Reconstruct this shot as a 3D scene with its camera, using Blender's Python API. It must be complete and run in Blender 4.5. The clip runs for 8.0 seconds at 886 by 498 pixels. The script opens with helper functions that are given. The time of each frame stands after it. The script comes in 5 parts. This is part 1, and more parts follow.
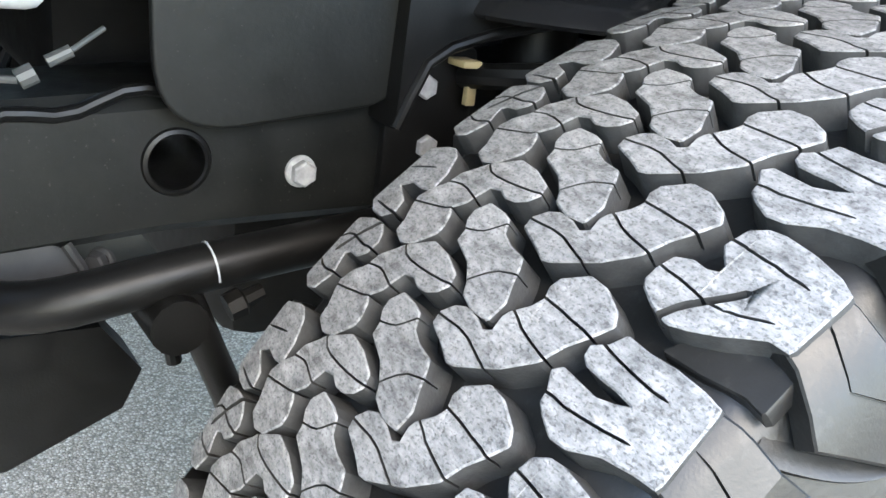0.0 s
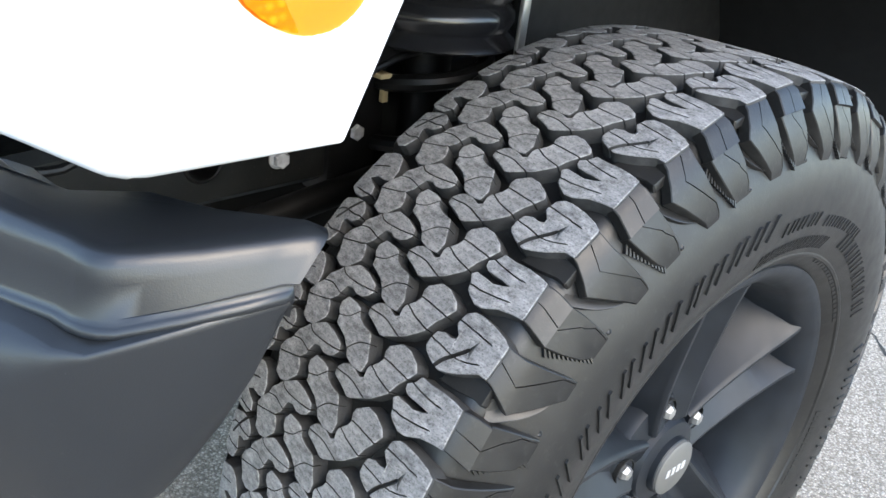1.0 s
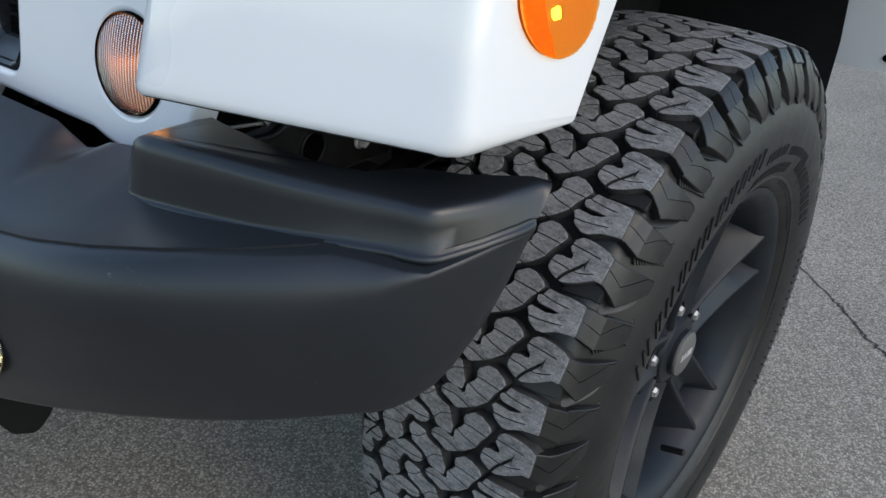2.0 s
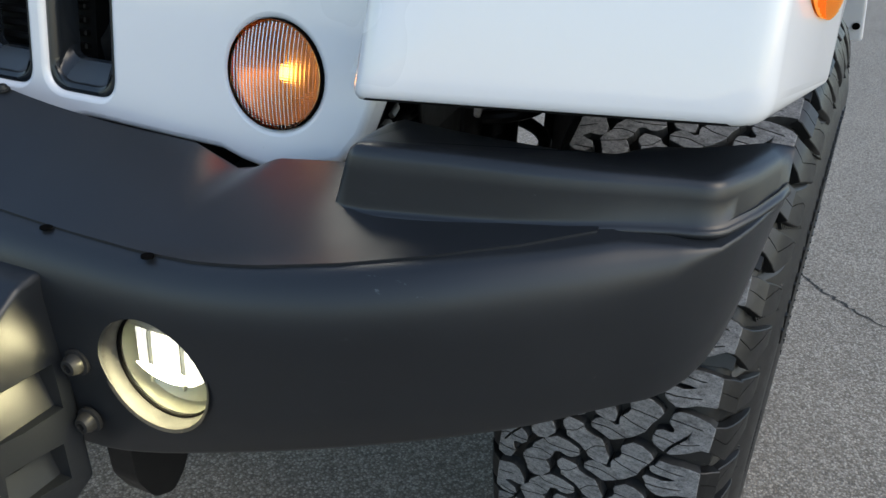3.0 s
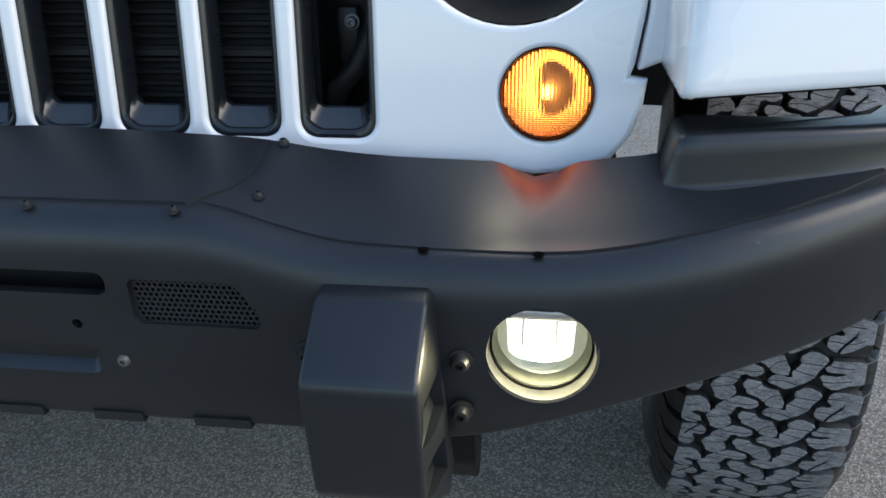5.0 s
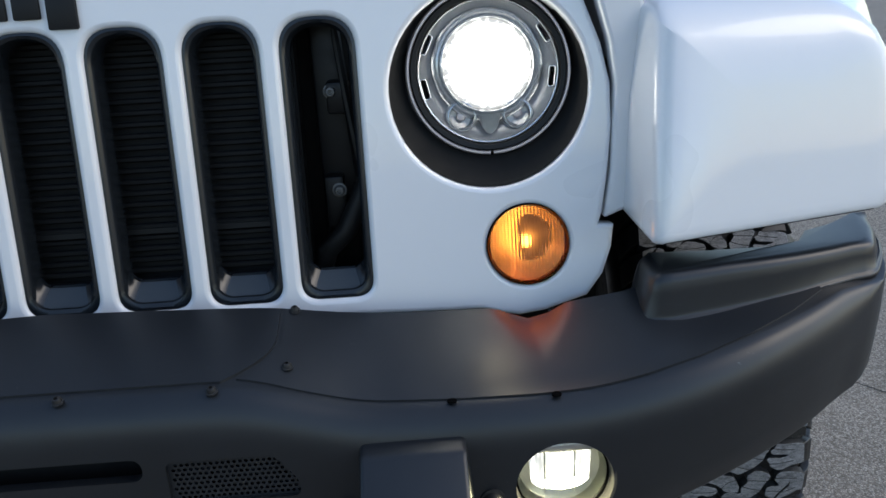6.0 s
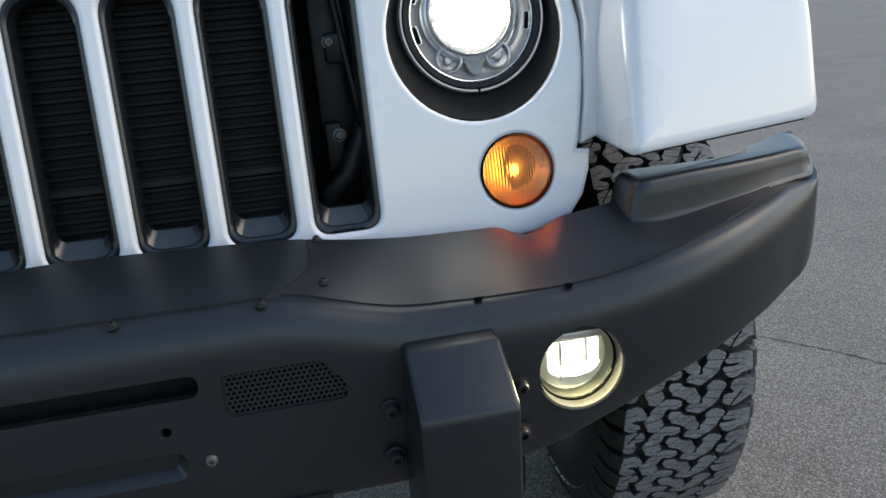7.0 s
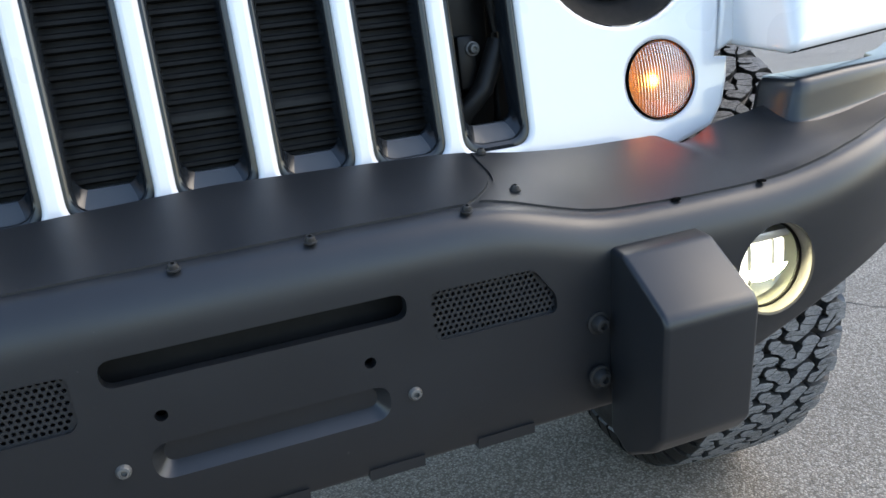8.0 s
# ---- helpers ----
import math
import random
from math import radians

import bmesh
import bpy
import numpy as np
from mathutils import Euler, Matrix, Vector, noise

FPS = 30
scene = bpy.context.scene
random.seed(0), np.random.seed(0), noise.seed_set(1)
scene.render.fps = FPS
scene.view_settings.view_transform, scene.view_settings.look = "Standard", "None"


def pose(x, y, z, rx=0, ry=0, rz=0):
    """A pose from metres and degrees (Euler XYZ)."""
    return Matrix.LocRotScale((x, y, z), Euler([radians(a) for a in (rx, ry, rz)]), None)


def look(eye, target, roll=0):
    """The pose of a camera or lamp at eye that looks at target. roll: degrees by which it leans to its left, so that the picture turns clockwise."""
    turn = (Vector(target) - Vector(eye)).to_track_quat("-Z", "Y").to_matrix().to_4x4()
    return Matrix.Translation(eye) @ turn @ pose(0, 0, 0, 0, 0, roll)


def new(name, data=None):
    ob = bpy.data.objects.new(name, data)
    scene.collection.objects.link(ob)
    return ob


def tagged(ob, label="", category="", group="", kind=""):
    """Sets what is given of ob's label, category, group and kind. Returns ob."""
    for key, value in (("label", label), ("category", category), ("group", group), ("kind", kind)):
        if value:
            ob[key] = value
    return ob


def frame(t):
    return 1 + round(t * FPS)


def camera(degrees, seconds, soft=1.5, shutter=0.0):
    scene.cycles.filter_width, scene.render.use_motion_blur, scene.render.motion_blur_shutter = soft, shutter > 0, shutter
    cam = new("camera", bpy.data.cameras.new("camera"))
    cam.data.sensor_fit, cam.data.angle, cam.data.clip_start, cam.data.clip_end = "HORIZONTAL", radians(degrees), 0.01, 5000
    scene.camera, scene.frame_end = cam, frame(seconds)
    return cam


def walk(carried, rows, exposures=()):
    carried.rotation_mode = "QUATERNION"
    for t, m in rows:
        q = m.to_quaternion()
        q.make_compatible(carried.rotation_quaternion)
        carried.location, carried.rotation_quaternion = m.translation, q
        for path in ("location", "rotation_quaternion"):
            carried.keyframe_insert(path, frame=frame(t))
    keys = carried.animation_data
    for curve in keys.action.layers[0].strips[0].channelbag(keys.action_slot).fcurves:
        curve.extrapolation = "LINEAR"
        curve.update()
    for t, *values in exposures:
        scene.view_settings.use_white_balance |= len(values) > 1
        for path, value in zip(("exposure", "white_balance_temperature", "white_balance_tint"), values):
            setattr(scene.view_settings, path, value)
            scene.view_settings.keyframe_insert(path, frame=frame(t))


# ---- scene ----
import mathutils

cam = camera(56.7, 8.0)
PATH = [
    (0, (1.013, 0.046, 0.811), (-0.463, 1.194, 0.101), 7.5),
    (0.5, (1.114, -0.06, 0.871), (-0.22, 1.216, 0.102), 7.8),
    (1, (1.163, -0.172, 0.942), (-0.015, 1.193, 0.076), 7.4),
    (1.2, (1.173, -0.228, 0.968), (0.042, 1.161, 0.079), 6.8),
    (2.3, (1.073, -0.487, 0.995), (0.197, 1.064, 0.087), 5.0),
    (2.5, (1.023, -0.506, 0.982), (0.195, 1.081, 0.089), 4.7),
    (3, (0.889, -0.557, 0.954), (0.216, 1.116, 0.09), 3.1),
    (3.5, (0.77, -0.641, 0.937), (0.223, 1.079, 0.076), 1.8),
    (4, (0.657, -0.742, 0.938), (0.237, 1.006, 0.062), 0.9),
    (4.2, (0.624, -0.766, 0.943), (0.234, 0.994, 0.078), 0.4),
    (5.3, (0.477, -0.791, 1.013), (0.297, 1.033, 0.213), -2.0),
    (5.5, (0.443, -0.799, 1.038), (0.346, 1.052, 0.288), -2.3),
    (6, (0.385, -0.839, 1.072), (0.453, 1.054, 0.431), -3.2),
    (6.5, (0.289, -0.925, 1.064), (0.504, 0.974, 0.474), -4.2),
    (7, (0.229, -0.938, 0.984), (0.588, 0.947, 0.418), -5.1),
    (7.5, (0.118, -0.872, 0.911), (0.616, 0.982, 0.347), -6.1),
    (8, (-0.052, -0.81, 0.889), (0.563, 1.011, 0.335), -6.7),
]
EXPOSURES = [(0, 3.6, 6900, 6), (0.5, 3.45, 6900, 6), (1.0, 2.7, 6900, 7), (1.2, 2.25, 6900, 7), (2.3, 1.1, 6950, 6), (2.5, 1.1, 6950, 6), (3.0, 1.15, 6950, 6), (3.5, 1.35, 6900, 6),
             (4.2, 1.5, 6800, 6), (5.3, 1.1, 6450, 6), (6.0, 0.82, 6500, 7), (6.7, 0.82, 6800, 7), (7.0, 1.0, 6850, 7), (7.5, 1.5, 6900, 8), (8.0, 1.8, 6800, 8)]
walk(cam, [(t, look(eye, target, roll)) for t, eye, target, roll in PATH], EXPOSURES)

# world, sun and exposure
world = bpy.data.worlds.new("sky")
scene.world = world
world.use_nodes = True
wn = world.node_tree
sky = wn.nodes.new("ShaderNodeTexSky")
sky.sky_type = 'NISHITA'
sky.sun_disc = False
sky.sun_elevation, sky.sun_rotation = radians(41), radians(104)
sky.air_density, sky.dust_density, sky.ozone_density = 1.0, 1.0, 1.5
wn.nodes["Background"].inputs["Strength"].default_value = 0.15
wn.links.new(sky.outputs[0], wn.nodes["Background"].inputs["Color"])
sun_data = bpy.data.lights.new("sun", 'SUN')
sun_data.energy, sun_data.angle, sun_data.color = 0.32, radians(30), (1.0, 0.87, 0.72)
sun = new("sun", sun_data)
sun.matrix_world = look((1.75, -0.43, 1.57), (0, 0, 0))


# ---- materials ----
def material(name, colour, rough=0.5, metal=0.0, coat=0.0):
    m = bpy.data.materials.new(name)
    m.use_nodes = True
    p = m.node_tree.nodes["Principled BSDF"]
    p.inputs["Base Color"].default_value = (*colour, 1)
    p.inputs["Roughness"].default_value = rough
    p.inputs["Metallic"].default_value = metal
    p.inputs["Coat Weight"].default_value = coat
    p.inputs["Coat Roughness"].default_value = 0.04
    return m, m.node_tree, p


def node(tree, kind, **values):
    n = tree.nodes.new(kind)
    for key, value in values.items():
        n.inputs[key].default_value = value
    return n


def coords(tree, scale=(1, 1, 1)):
    """Object coordinates in metres, stretched by scale."""
    c = tree.nodes.new("ShaderNodeTexCoord")
    m = tree.nodes.new("ShaderNodeMapping")
    m.inputs["Scale"].default_value = scale
    tree.links.new(c.outputs["Object"], m.inputs["Vector"])
    return m.outputs["Vector"]


def noise_tex(tree, vec, scale, detail=4.0, rough=0.55):
    n = node(tree, "ShaderNodeTexNoise", Scale=scale, Detail=detail, Roughness=rough)
    tree.links.new(vec, n.inputs["Vector"])
    return n.outputs["Fac"]


def ramp(tree, fac, stops):
    r = tree.nodes.new("ShaderNodeValToRGB")
    while len(r.color_ramp.elements) < len(stops):
        r.color_ramp.elements.new(0.5)
    for e, (pos, col) in zip(r.color_ramp.elements, stops):
        e.position = pos
        e.color = (*col, 1) if isinstance(col, tuple) else (col, col, col, 1)
    tree.links.new(fac, r.inputs["Fac"])
    return r.outputs["Color"]


def bump(tree, p, height, strength, distance):
    b = node(tree, "ShaderNodeBump", Strength=strength, Distance=distance)
    tree.links.new(height, b.inputs["Height"])
    tree.links.new(b.outputs["Normal"], p.inputs["Normal"])
    return b


def mix(tree, fac, a, b, mode='MIX'):
    m = tree.nodes.new("ShaderNodeMix")
    m.data_type, m.blend_type = 'RGBA', mode
    for sock, value in ((m.inputs["Factor"], fac), (m.inputs[6], a), (m.inputs[7], b)):
        if isinstance(value, (int, float)):
            sock.default_value = value
        elif isinstance(value, tuple):
            sock.default_value = (*value, 1)
        else:
            tree.links.new(value, sock)
    return m.outputs[2]


def make_paint():
    m, t, p = material("white_paint", (0.80, 0.81, 0.82), 0.28, 0.0, 1.0)
    v = coords(t)
    col = ramp(t, noise_tex(t, v, 6, 3), [(0.2, (0.695, 0.70, 0.71)), (0.8, (0.71, 0.715, 0.725))])
    dust = ramp(t, noise_tex(t, v, 420, 2), [(0.76, 0.0), (0.80, 0.35)])
    t.links.new(mix(t, dust, col, (0.45, 0.44, 0.42)), p.inputs["Base Color"])
    t.links.new(ramp(t, noise_tex(t, v, 8, 2), [(0.2, 0.26), (0.8, 0.32)]), p.inputs["Roughness"])
    return m


def make_black_steel(name, low, high):
    m, t, p = material(name, (0.022, 0.023, 0.025), 0.42)
    v = coords(t)
    col = ramp(t, noise_tex(t, v, 9, 5), [(0.3, (0.0087, 0.0102, 0.0124)), (0.75, (0.0130, 0.0150, 0.0178))])
    spots = ramp(t, noise_tex(t, v, 150, 3), [(0.74, 0.0), (0.80, 0.6)])
    scuff = ramp(t, noise_tex(t, coords(t, (3, 20, 20)), 5, 6, 0.7), [(0.66, 0.0), (0.78, 0.35)])
    col = mix(t, scuff, col, (0.06, 0.06, 0.062))
    col = mix(t, spots, col, (0.07, 0.07, 0.07))
    # chipped patch where the nose has been knocked
    away = t.nodes.new("ShaderNodeVectorMath")
    away.operation = 'DISTANCE'
    away.inputs[1].default_value = (0.690, -0.158, 0.708)
    t.links.new(v, away.inputs[0])
    near = ramp(t, away.outputs["Value"], [(0.022, 1.0), (0.050, 0.0)])
    chips = ramp(t, noise_tex(t, coords(t, (0.5, 1.4, 1.4)), 95, 6, 0.72), [(0.64, 0.0), (0.72, 1.0)])
    t.links.new(mix(t, mix(t, 1.0, near, chips, 'MULTIPLY'), col, (0.10, 0.115, 0.12)), p.inputs["Base Color"])
    t.links.new(ramp(t, noise_tex(t, v, 14, 6), [(0.25, low), (0.8, high)]), p.inputs["Roughness"])
    p.inputs["Specular IOR Level"].default_value = 0.50
    bump(t, p, noise_tex(t, v, 1300, 2), 0.12, 0.0006)
    return m


def make_rubber():
    m, t, p = material("tyre_rubber", (0.03, 0.03, 0.03), 0.6)
    v = coords(t)
    col = ramp(t, noise_tex(t, v, 22, 5), [(0.3, (0.0055, 0.0056, 0.0058)), (0.75, (0.0135, 0.0134, 0.0130))])
    dust = ramp(t, noise_tex(t, v, 160, 5, 0.7), [(0.56, 0.0), (0.78, 0.5)])
    t.links.new(mix(t, dust, col, (0.05, 0.049, 0.047)), p.inputs["Base Color"])
    t.links.new(ramp(t, noise_tex(t, v, 60, 4), [(0.3, 0.36), (0.8, 0.50)]), p.inputs["Roughness"])
    p.inputs["Specular IOR Level"].default_value = 0.42
    bump(t, p, noise_tex(t, v, 600, 3), 0.15, 0.0008)
    return m


def make_flank_rubber():
    # Rubber of the block sides, set paler to brighten them in the grooves.
    m, t, p = material("pale_flank_rubber", (0.03, 0.03, 0.03), 0.7)
    v = coords(t)
    col = ramp(t, noise_tex(t, v, 70, 5, 0.65), [(0.3, (0.011, 0.0115, 0.012)), (0.7, (0.038, 0.039, 0.040))])
    t.links.new(col, p.inputs["Base Color"])
    bump(t, p, noise_tex(t, v, 700, 3), 0.3, 0.0008)
    return m


def make_worn_rubber():
    m, t, p = material("worn_tread_rubber", (0.15, 0.15, 0.15), 0.8)
    v = coords(t, (0.45, 1, 1))
    info = t.nodes.new("ShaderNodeObjectInfo")
    grain = ramp(t, noise_tex(t, v, 260, 6, 0.72), [(0.34, (0.090, 0.092, 0.095)), (0.48, (0.188, 0.191, 0.197)), (0.66, (0.300, 0.303, 0.310))])
    pits = ramp(t, noise_tex(t, coords(t, (0.8, 1.2, 1.2)), 760, 3), [(0.53, 1.0), (0.66, 0.52)])
    large = ramp(t, noise_tex(t, coords(t), 60, 3), [(0.3, 0.76), (0.7, 1.0)])
    tone = ramp(t, info.outputs["Random"], [(0.0, 0.84), (1.0, 1.0)])
    col = mix(t, 1.0, mix(t, 1.0, mix(t, 1.0, grain, pits, 'MULTIPLY'), large, 'MULTIPLY'), tone, 'MULTIPLY')
    t.links.new(col, p.inputs["Base Color"])
    bump(t, p, mix(t, 1.0, noise_tex(t, v, 420, 4, 0.7), pits, 'MULTIPLY'), 0.6, 0.0014)
    return m


def make_asphalt():
    m, t, p = material("asphalt", (0.17, 0.165, 0.155), 0.85)
    v = coords(t)
    vor = node(t, "ShaderNodeTexVoronoi", Scale=230.0, Randomness=1.0)
    t.links.new(v, vor.inputs["Vector"])
    stones = ramp(t, vor.outputs["Color"], [(0.15, (0.235, 0.195, 0.150)), (0.5, (0.375, 0.322, 0.256)), (0.85, (0.58, 0.512, 0.422))])
    gaps = ramp(t, vor.outputs["Distance"], [(0.22, 1.0), (0.6, 0.56)])
    fine = ramp(t, noise_tex(t, v, 500, 3), [(0.3, 0.75), (0.7, 1.1)])
    broad = ramp(t, noise_tex(t, v, 1.6, 5), [(0.3, 0.82), (0.7, 1.05)])
    col = mix(t, 1.0, mix(t, 1.0, mix(t, 1.0, stones, gaps, 'MULTIPLY'), fine, 'MULTIPLY'), broad, 'MULTIPLY')
    t.links.new(col, p.inputs["Base Color"])
    bump(t, p, gaps, 0.9, 0.003)
    return m


def make_amber(name, tint, ior):
    m, _, p = material(name, tint, 0.06)
    p.inputs["Transmission Weight"].default_value = 1.0
    p.inputs["IOR"].default_value = ior
    return m


def make_clear(name, tint=(1, 1, 1), rough=0.02):
    m, _, p = material(name, tint, rough)
    p.inputs["Transmission Weight"].default_value = 1.0
    p.inputs["IOR"].default_value = 1.2
    return m


def make_glow(name, colour, strength):
    m, _, p = material(name, colour, 0.4)
    p.inputs["Emission Color"].default_value = (*colour, 1)
    p.inputs["Emission Strength"].default_value = strength
    return m


def make_streaked_glow(name, colour):
    """A lit lamp face behind flutes: bright and dim upright streaks."""
    m, t, p = material(name, colour, 0.4)
    streaks = ramp(t, noise_tex(t, coords(t, (260, 45, 45)), 1, 3), [(0.34, 0.22), (0.50, 0.55), (0.66, 1.6)])
    p.inputs["Emission Color"].default_value = (*colour, 1)
    t.links.new(streaks, p.inputs["Emission Strength"])
    return m


def make_cell_glow(name, colour):
    """A lit bowl broken into small bright cells."""
    m, t, p = material(name, colour, 0.3)
    cells = node(t, "ShaderNodeTexVoronoi", Scale=240.0, Randomness=0.15)
    t.links.new(coords(t), cells.inputs["Vector"])
    p.inputs["Emission Color"].default_value = (*colour, 1)
    t.links.new(ramp(t, cells.outputs["Distance"], [(0.15, 0.62), (0.55, 0.05)]), p.inputs["Emission Strength"])
    return m


def make_lamp_face(name, colour):
    """A lit projector lens: full in the middle, broken up by its facets towards the edge."""
    m, t, p = material(name, (0.5, 0.5, 0.5), 0.3)
    v = coords(t)
    length = t.nodes.new("ShaderNodeVectorMath")
    length.operation = 'LENGTH'
    flat = t.nodes.new("ShaderNodeMapping")
    flat.inputs["Scale"].default_value = (1, 1, 0)
    t.links.new(v, flat.inputs["Vector"])
    t.links.new(flat.outputs["Vector"], length.inputs[0])
    rough = ramp(t, noise_tex(t, v, 170, 3, 0.7), [(0.3, 0.0), (0.7, 0.010)])
    add = t.nodes.new("ShaderNodeMath")
    t.links.new(length.outputs["Value"], add.inputs[0])
    t.links.new(rough, add.inputs[1])
    wide = t.nodes.new("ShaderNodeMath")
    wide.operation = 'MULTIPLY'
    wide.inputs[1].default_value = 20.0
    t.links.new(add.outputs[0], wide.inputs[0])
    p.inputs["Emission Color"].default_value = (*colour, 1)
    t.links.new(mix(t, 1.0, ramp(t, wide.outputs[0], [(0.90, 1.0), (1.04, 0.06)]), (4.0, 4.0, 4.0), 'MULTIPLY'), p.inputs["Emission Strength"])
    return m


def make_wheel_paint():
    m, t, p = material("dark_wheel_paint", (0.020, 0.021, 0.023), 0.38, 0.0)
    p.inputs["Specular IOR Level"].default_value = 0.30
    v = coords(t)
    t.links.new(ramp(t, noise_tex(t, v, 30, 5), [(0.3, (0.007, 0.009, 0.012)), (0.8, (0.013, 0.016, 0.021))]), p.inputs["Base Color"])
    t.links.new(ramp(t, noise_tex(t, v, 40, 5), [(0.3, 0.40), (0.8, 0.52)]), p.inputs["Roughness"])
    return m


def make_dull_black(name, base, rough, scale=30):
    m, t, p = material(name, (base, base, base), rough)
    v = coords(t)
    p.inputs["Specular IOR Level"].default_value = 0.26
    t.links.new(ramp(t, noise_tex(t, v, scale, 5), [(0.3, base * 0.8), (0.75, base * 1.5)]), p.inputs["Base Color"])
    t.links.new(ramp(t, noise_tex(t, v, scale * 2, 4), [(0.3, rough - 0.08), (0.8, rough + 0.1)]), p.inputs["Roughness"])
    bump(t, p, noise_tex(t, v, scale * 20, 3), 0.12, 0.001)
    return m


def make_dusty_black(name):
    """Black paint under a thin film of road dust with a few pale specks."""
    m, t, p = material(name, (0.01, 0.01, 0.01), 0.5)
    v = coords(t)
    film = ramp(t, noise_tex(t, v, 26, 6, 0.65), [(0.32, (0.0040, 0.0045, 0.0043)), (0.72, (0.0105, 0.0112, 0.0104))])
    grit = ramp(t, noise_tex(t, v, 330, 3, 0.6), [(0.66, 0.0), (0.74, 0.55)])
    t.links.new(mix(t, grit, film, (0.060, 0.060, 0.054)), p.inputs["Base Color"])
    t.links.new(ramp(t, noise_tex(t, v, 40, 4), [(0.3, 0.40), (0.8, 0.60)]), p.inputs["Roughness"])
    p.inputs["Specular IOR Level"].default_value = 0.3
    bump(t, p, noise_tex(t, v, 240, 4), 0.2, 0.0012)
    return m


PAINT = make_paint()
STEEL = make_black_steel("black_powder_coat", 0.31, 0.40)
CAPBLACK = make_black_steel("smooth_black_cap", 0.27, 0.36)
RUBBER = make_rubber()
WORN = make_worn_rubber()
FLANK = make_flank_rubber()
ASPHALT = make_asphalt()
AMBER = make_amber("amber_lens", (0.95, 0.21, 0.012), 1.15)
PALEAMBER = make_amber("pale_amber_lens", (0.93, 0.245, 0.060), 1.24)
CLEAR = make_clear("clear_lens")
FOGLENS = make_clear("frosted_lens", rough=0.12)
WHEEL = make_wheel_paint()
PLASTIC = make_dull_black("black_plastic", 0.0075, 0.50)
LINER = make_dull_black("wheel_well_liner", 0.0045, 0.75)
CHASSIS = make_dull_black("chassis_paint", 0.0042, 0.42)
RAILPAINT = make_dusty_black("dusty_rail_paint")
GLOSS = material("gloss_black_trim", (0.012, 0.012, 0.013), 0.22)[0]
DARK = material("matt_black", (0.004, 0.004, 0.004), 0.95)[0]
DARK.node_tree.nodes["Principled BSDF"].inputs["Specular IOR Level"].default_value = 0.0
ZINC = material("zinc_bolt", (0.45, 0.45, 0.44), 0.4, 0.9)[0]
OLDZINC = make_dull_black("dull_zinc", 0.30, 0.55, 120)
CLAMP = make_dull_black("dusty_clamp", 0.030, 0.6, 60)
BRASS = material("yellow_clip", (0.35, 0.28, 0.15), 0.5)[0]
BEZEL = make_dull_black("lamp_pocket", 0.03, 0.42)
BOWL = material("satin_lamp_bowl", (0.40, 0.405, 0.41), 0.32, 0.45)[0]
BOWLEDGE = material("bright_lamp_edge", (0.55, 0.56, 0.57), 0.22, 0.8)[0]
SATIN = material("satin_metal", (0.52, 0.46, 0.45), 0.42, 0.6)[0]
HEADGLOW = make_lamp_face("headlamp_projector", (1.0, 0.97, 0.92))
FOGGLOW = make_streaked_glow("fog_lamp_emitter", (1.0, 0.97, 0.88))
BULB = make_glow("amber_bulb", (1.0, 0.66, 0.20), 7.0)
MARKBULB = make_glow("marker_bulb", (1.0, 0.72, 0.15), 7.0)
MARKBACK = make_cell_glow("lit_marker_bowl", (0.95, 0.38, 0.08))
AMBERBOWL = material("dull_signal_bowl", (0.70, 0.62, 0.54), 0.26, 0.9)[0]
FOGBOWL = material("dark_fog_bowl", (0.26, 0.27, 0.23), 0.38, 0.8)[0]
BOLTGREY = material("greyed_bolt", (0.13, 0.13, 0.125), 0.55, 0.5)[0]
DECKBOLT = make_dull_black("black_oxide_bolt", 0.020, 0.38)
# Slot plastic again, paler and bluer to hold sky light on the floors.
SCOOP = material("sky_lit_slot_plastic", (0.030, 0.036, 0.042), 0.28)[0]
SLOT = material("slot_plastic", (0.010, 0.0125, 0.0155), 0.24)[0]
FIN = make_dull_black("radiator_black", 0.0026, 0.6)
DISC = make_dull_black("brake_iron", 0.010, 0.6)
MARK = material("white_paint_mark", (0.32, 0.34, 0.36), 0.6)[0]
TANK = make_dull_black("off_white_plastic", 0.50, 0.55, 60)
CRACK = material("crack_tar", (0.03, 0.028, 0.025), 0.95)[0]


# ---- builders ----
def mesh_of(bm, name="mesh", smooth=35):
    me = bpy.data.meshes.new(name)
    bmesh.ops.recalc_face_normals(bm, faces=bm.faces)
    if all(len(e.link_faces) == 2 for e in bm.edges) and bm.calc_volume(signed=True) < 0:
        bmesh.ops.reverse_faces(bm, faces=bm.faces)
    bm.to_mesh(me)
    bm.free()
    return finish(me, smooth)


def finish(me, smooth=35):
    if smooth:
        me.shade_smooth()
        me.set_sharp_from_angle(angle=radians(smooth))
    else:
        me.shade_flat()
    return me


def part(name, shape_data, mat, parent=None, label="", at=None, smooth=35):
    """Links a bmesh or a mesh as one object under parent."""
    me = shape_data if isinstance(shape_data, bpy.types.Mesh) else mesh_of(shape_data, name, smooth)
    mats = mat if isinstance(mat, (list, tuple)) else [mat]
    if not me.materials:
        for one in mats:
            me.materials.append(one)
    ob = new(name, me)
    if parent:
        ob.parent = parent
    if at is not None:
        ob.matrix_basis = at
    if label:
        tagged(ob, label)
    return ob


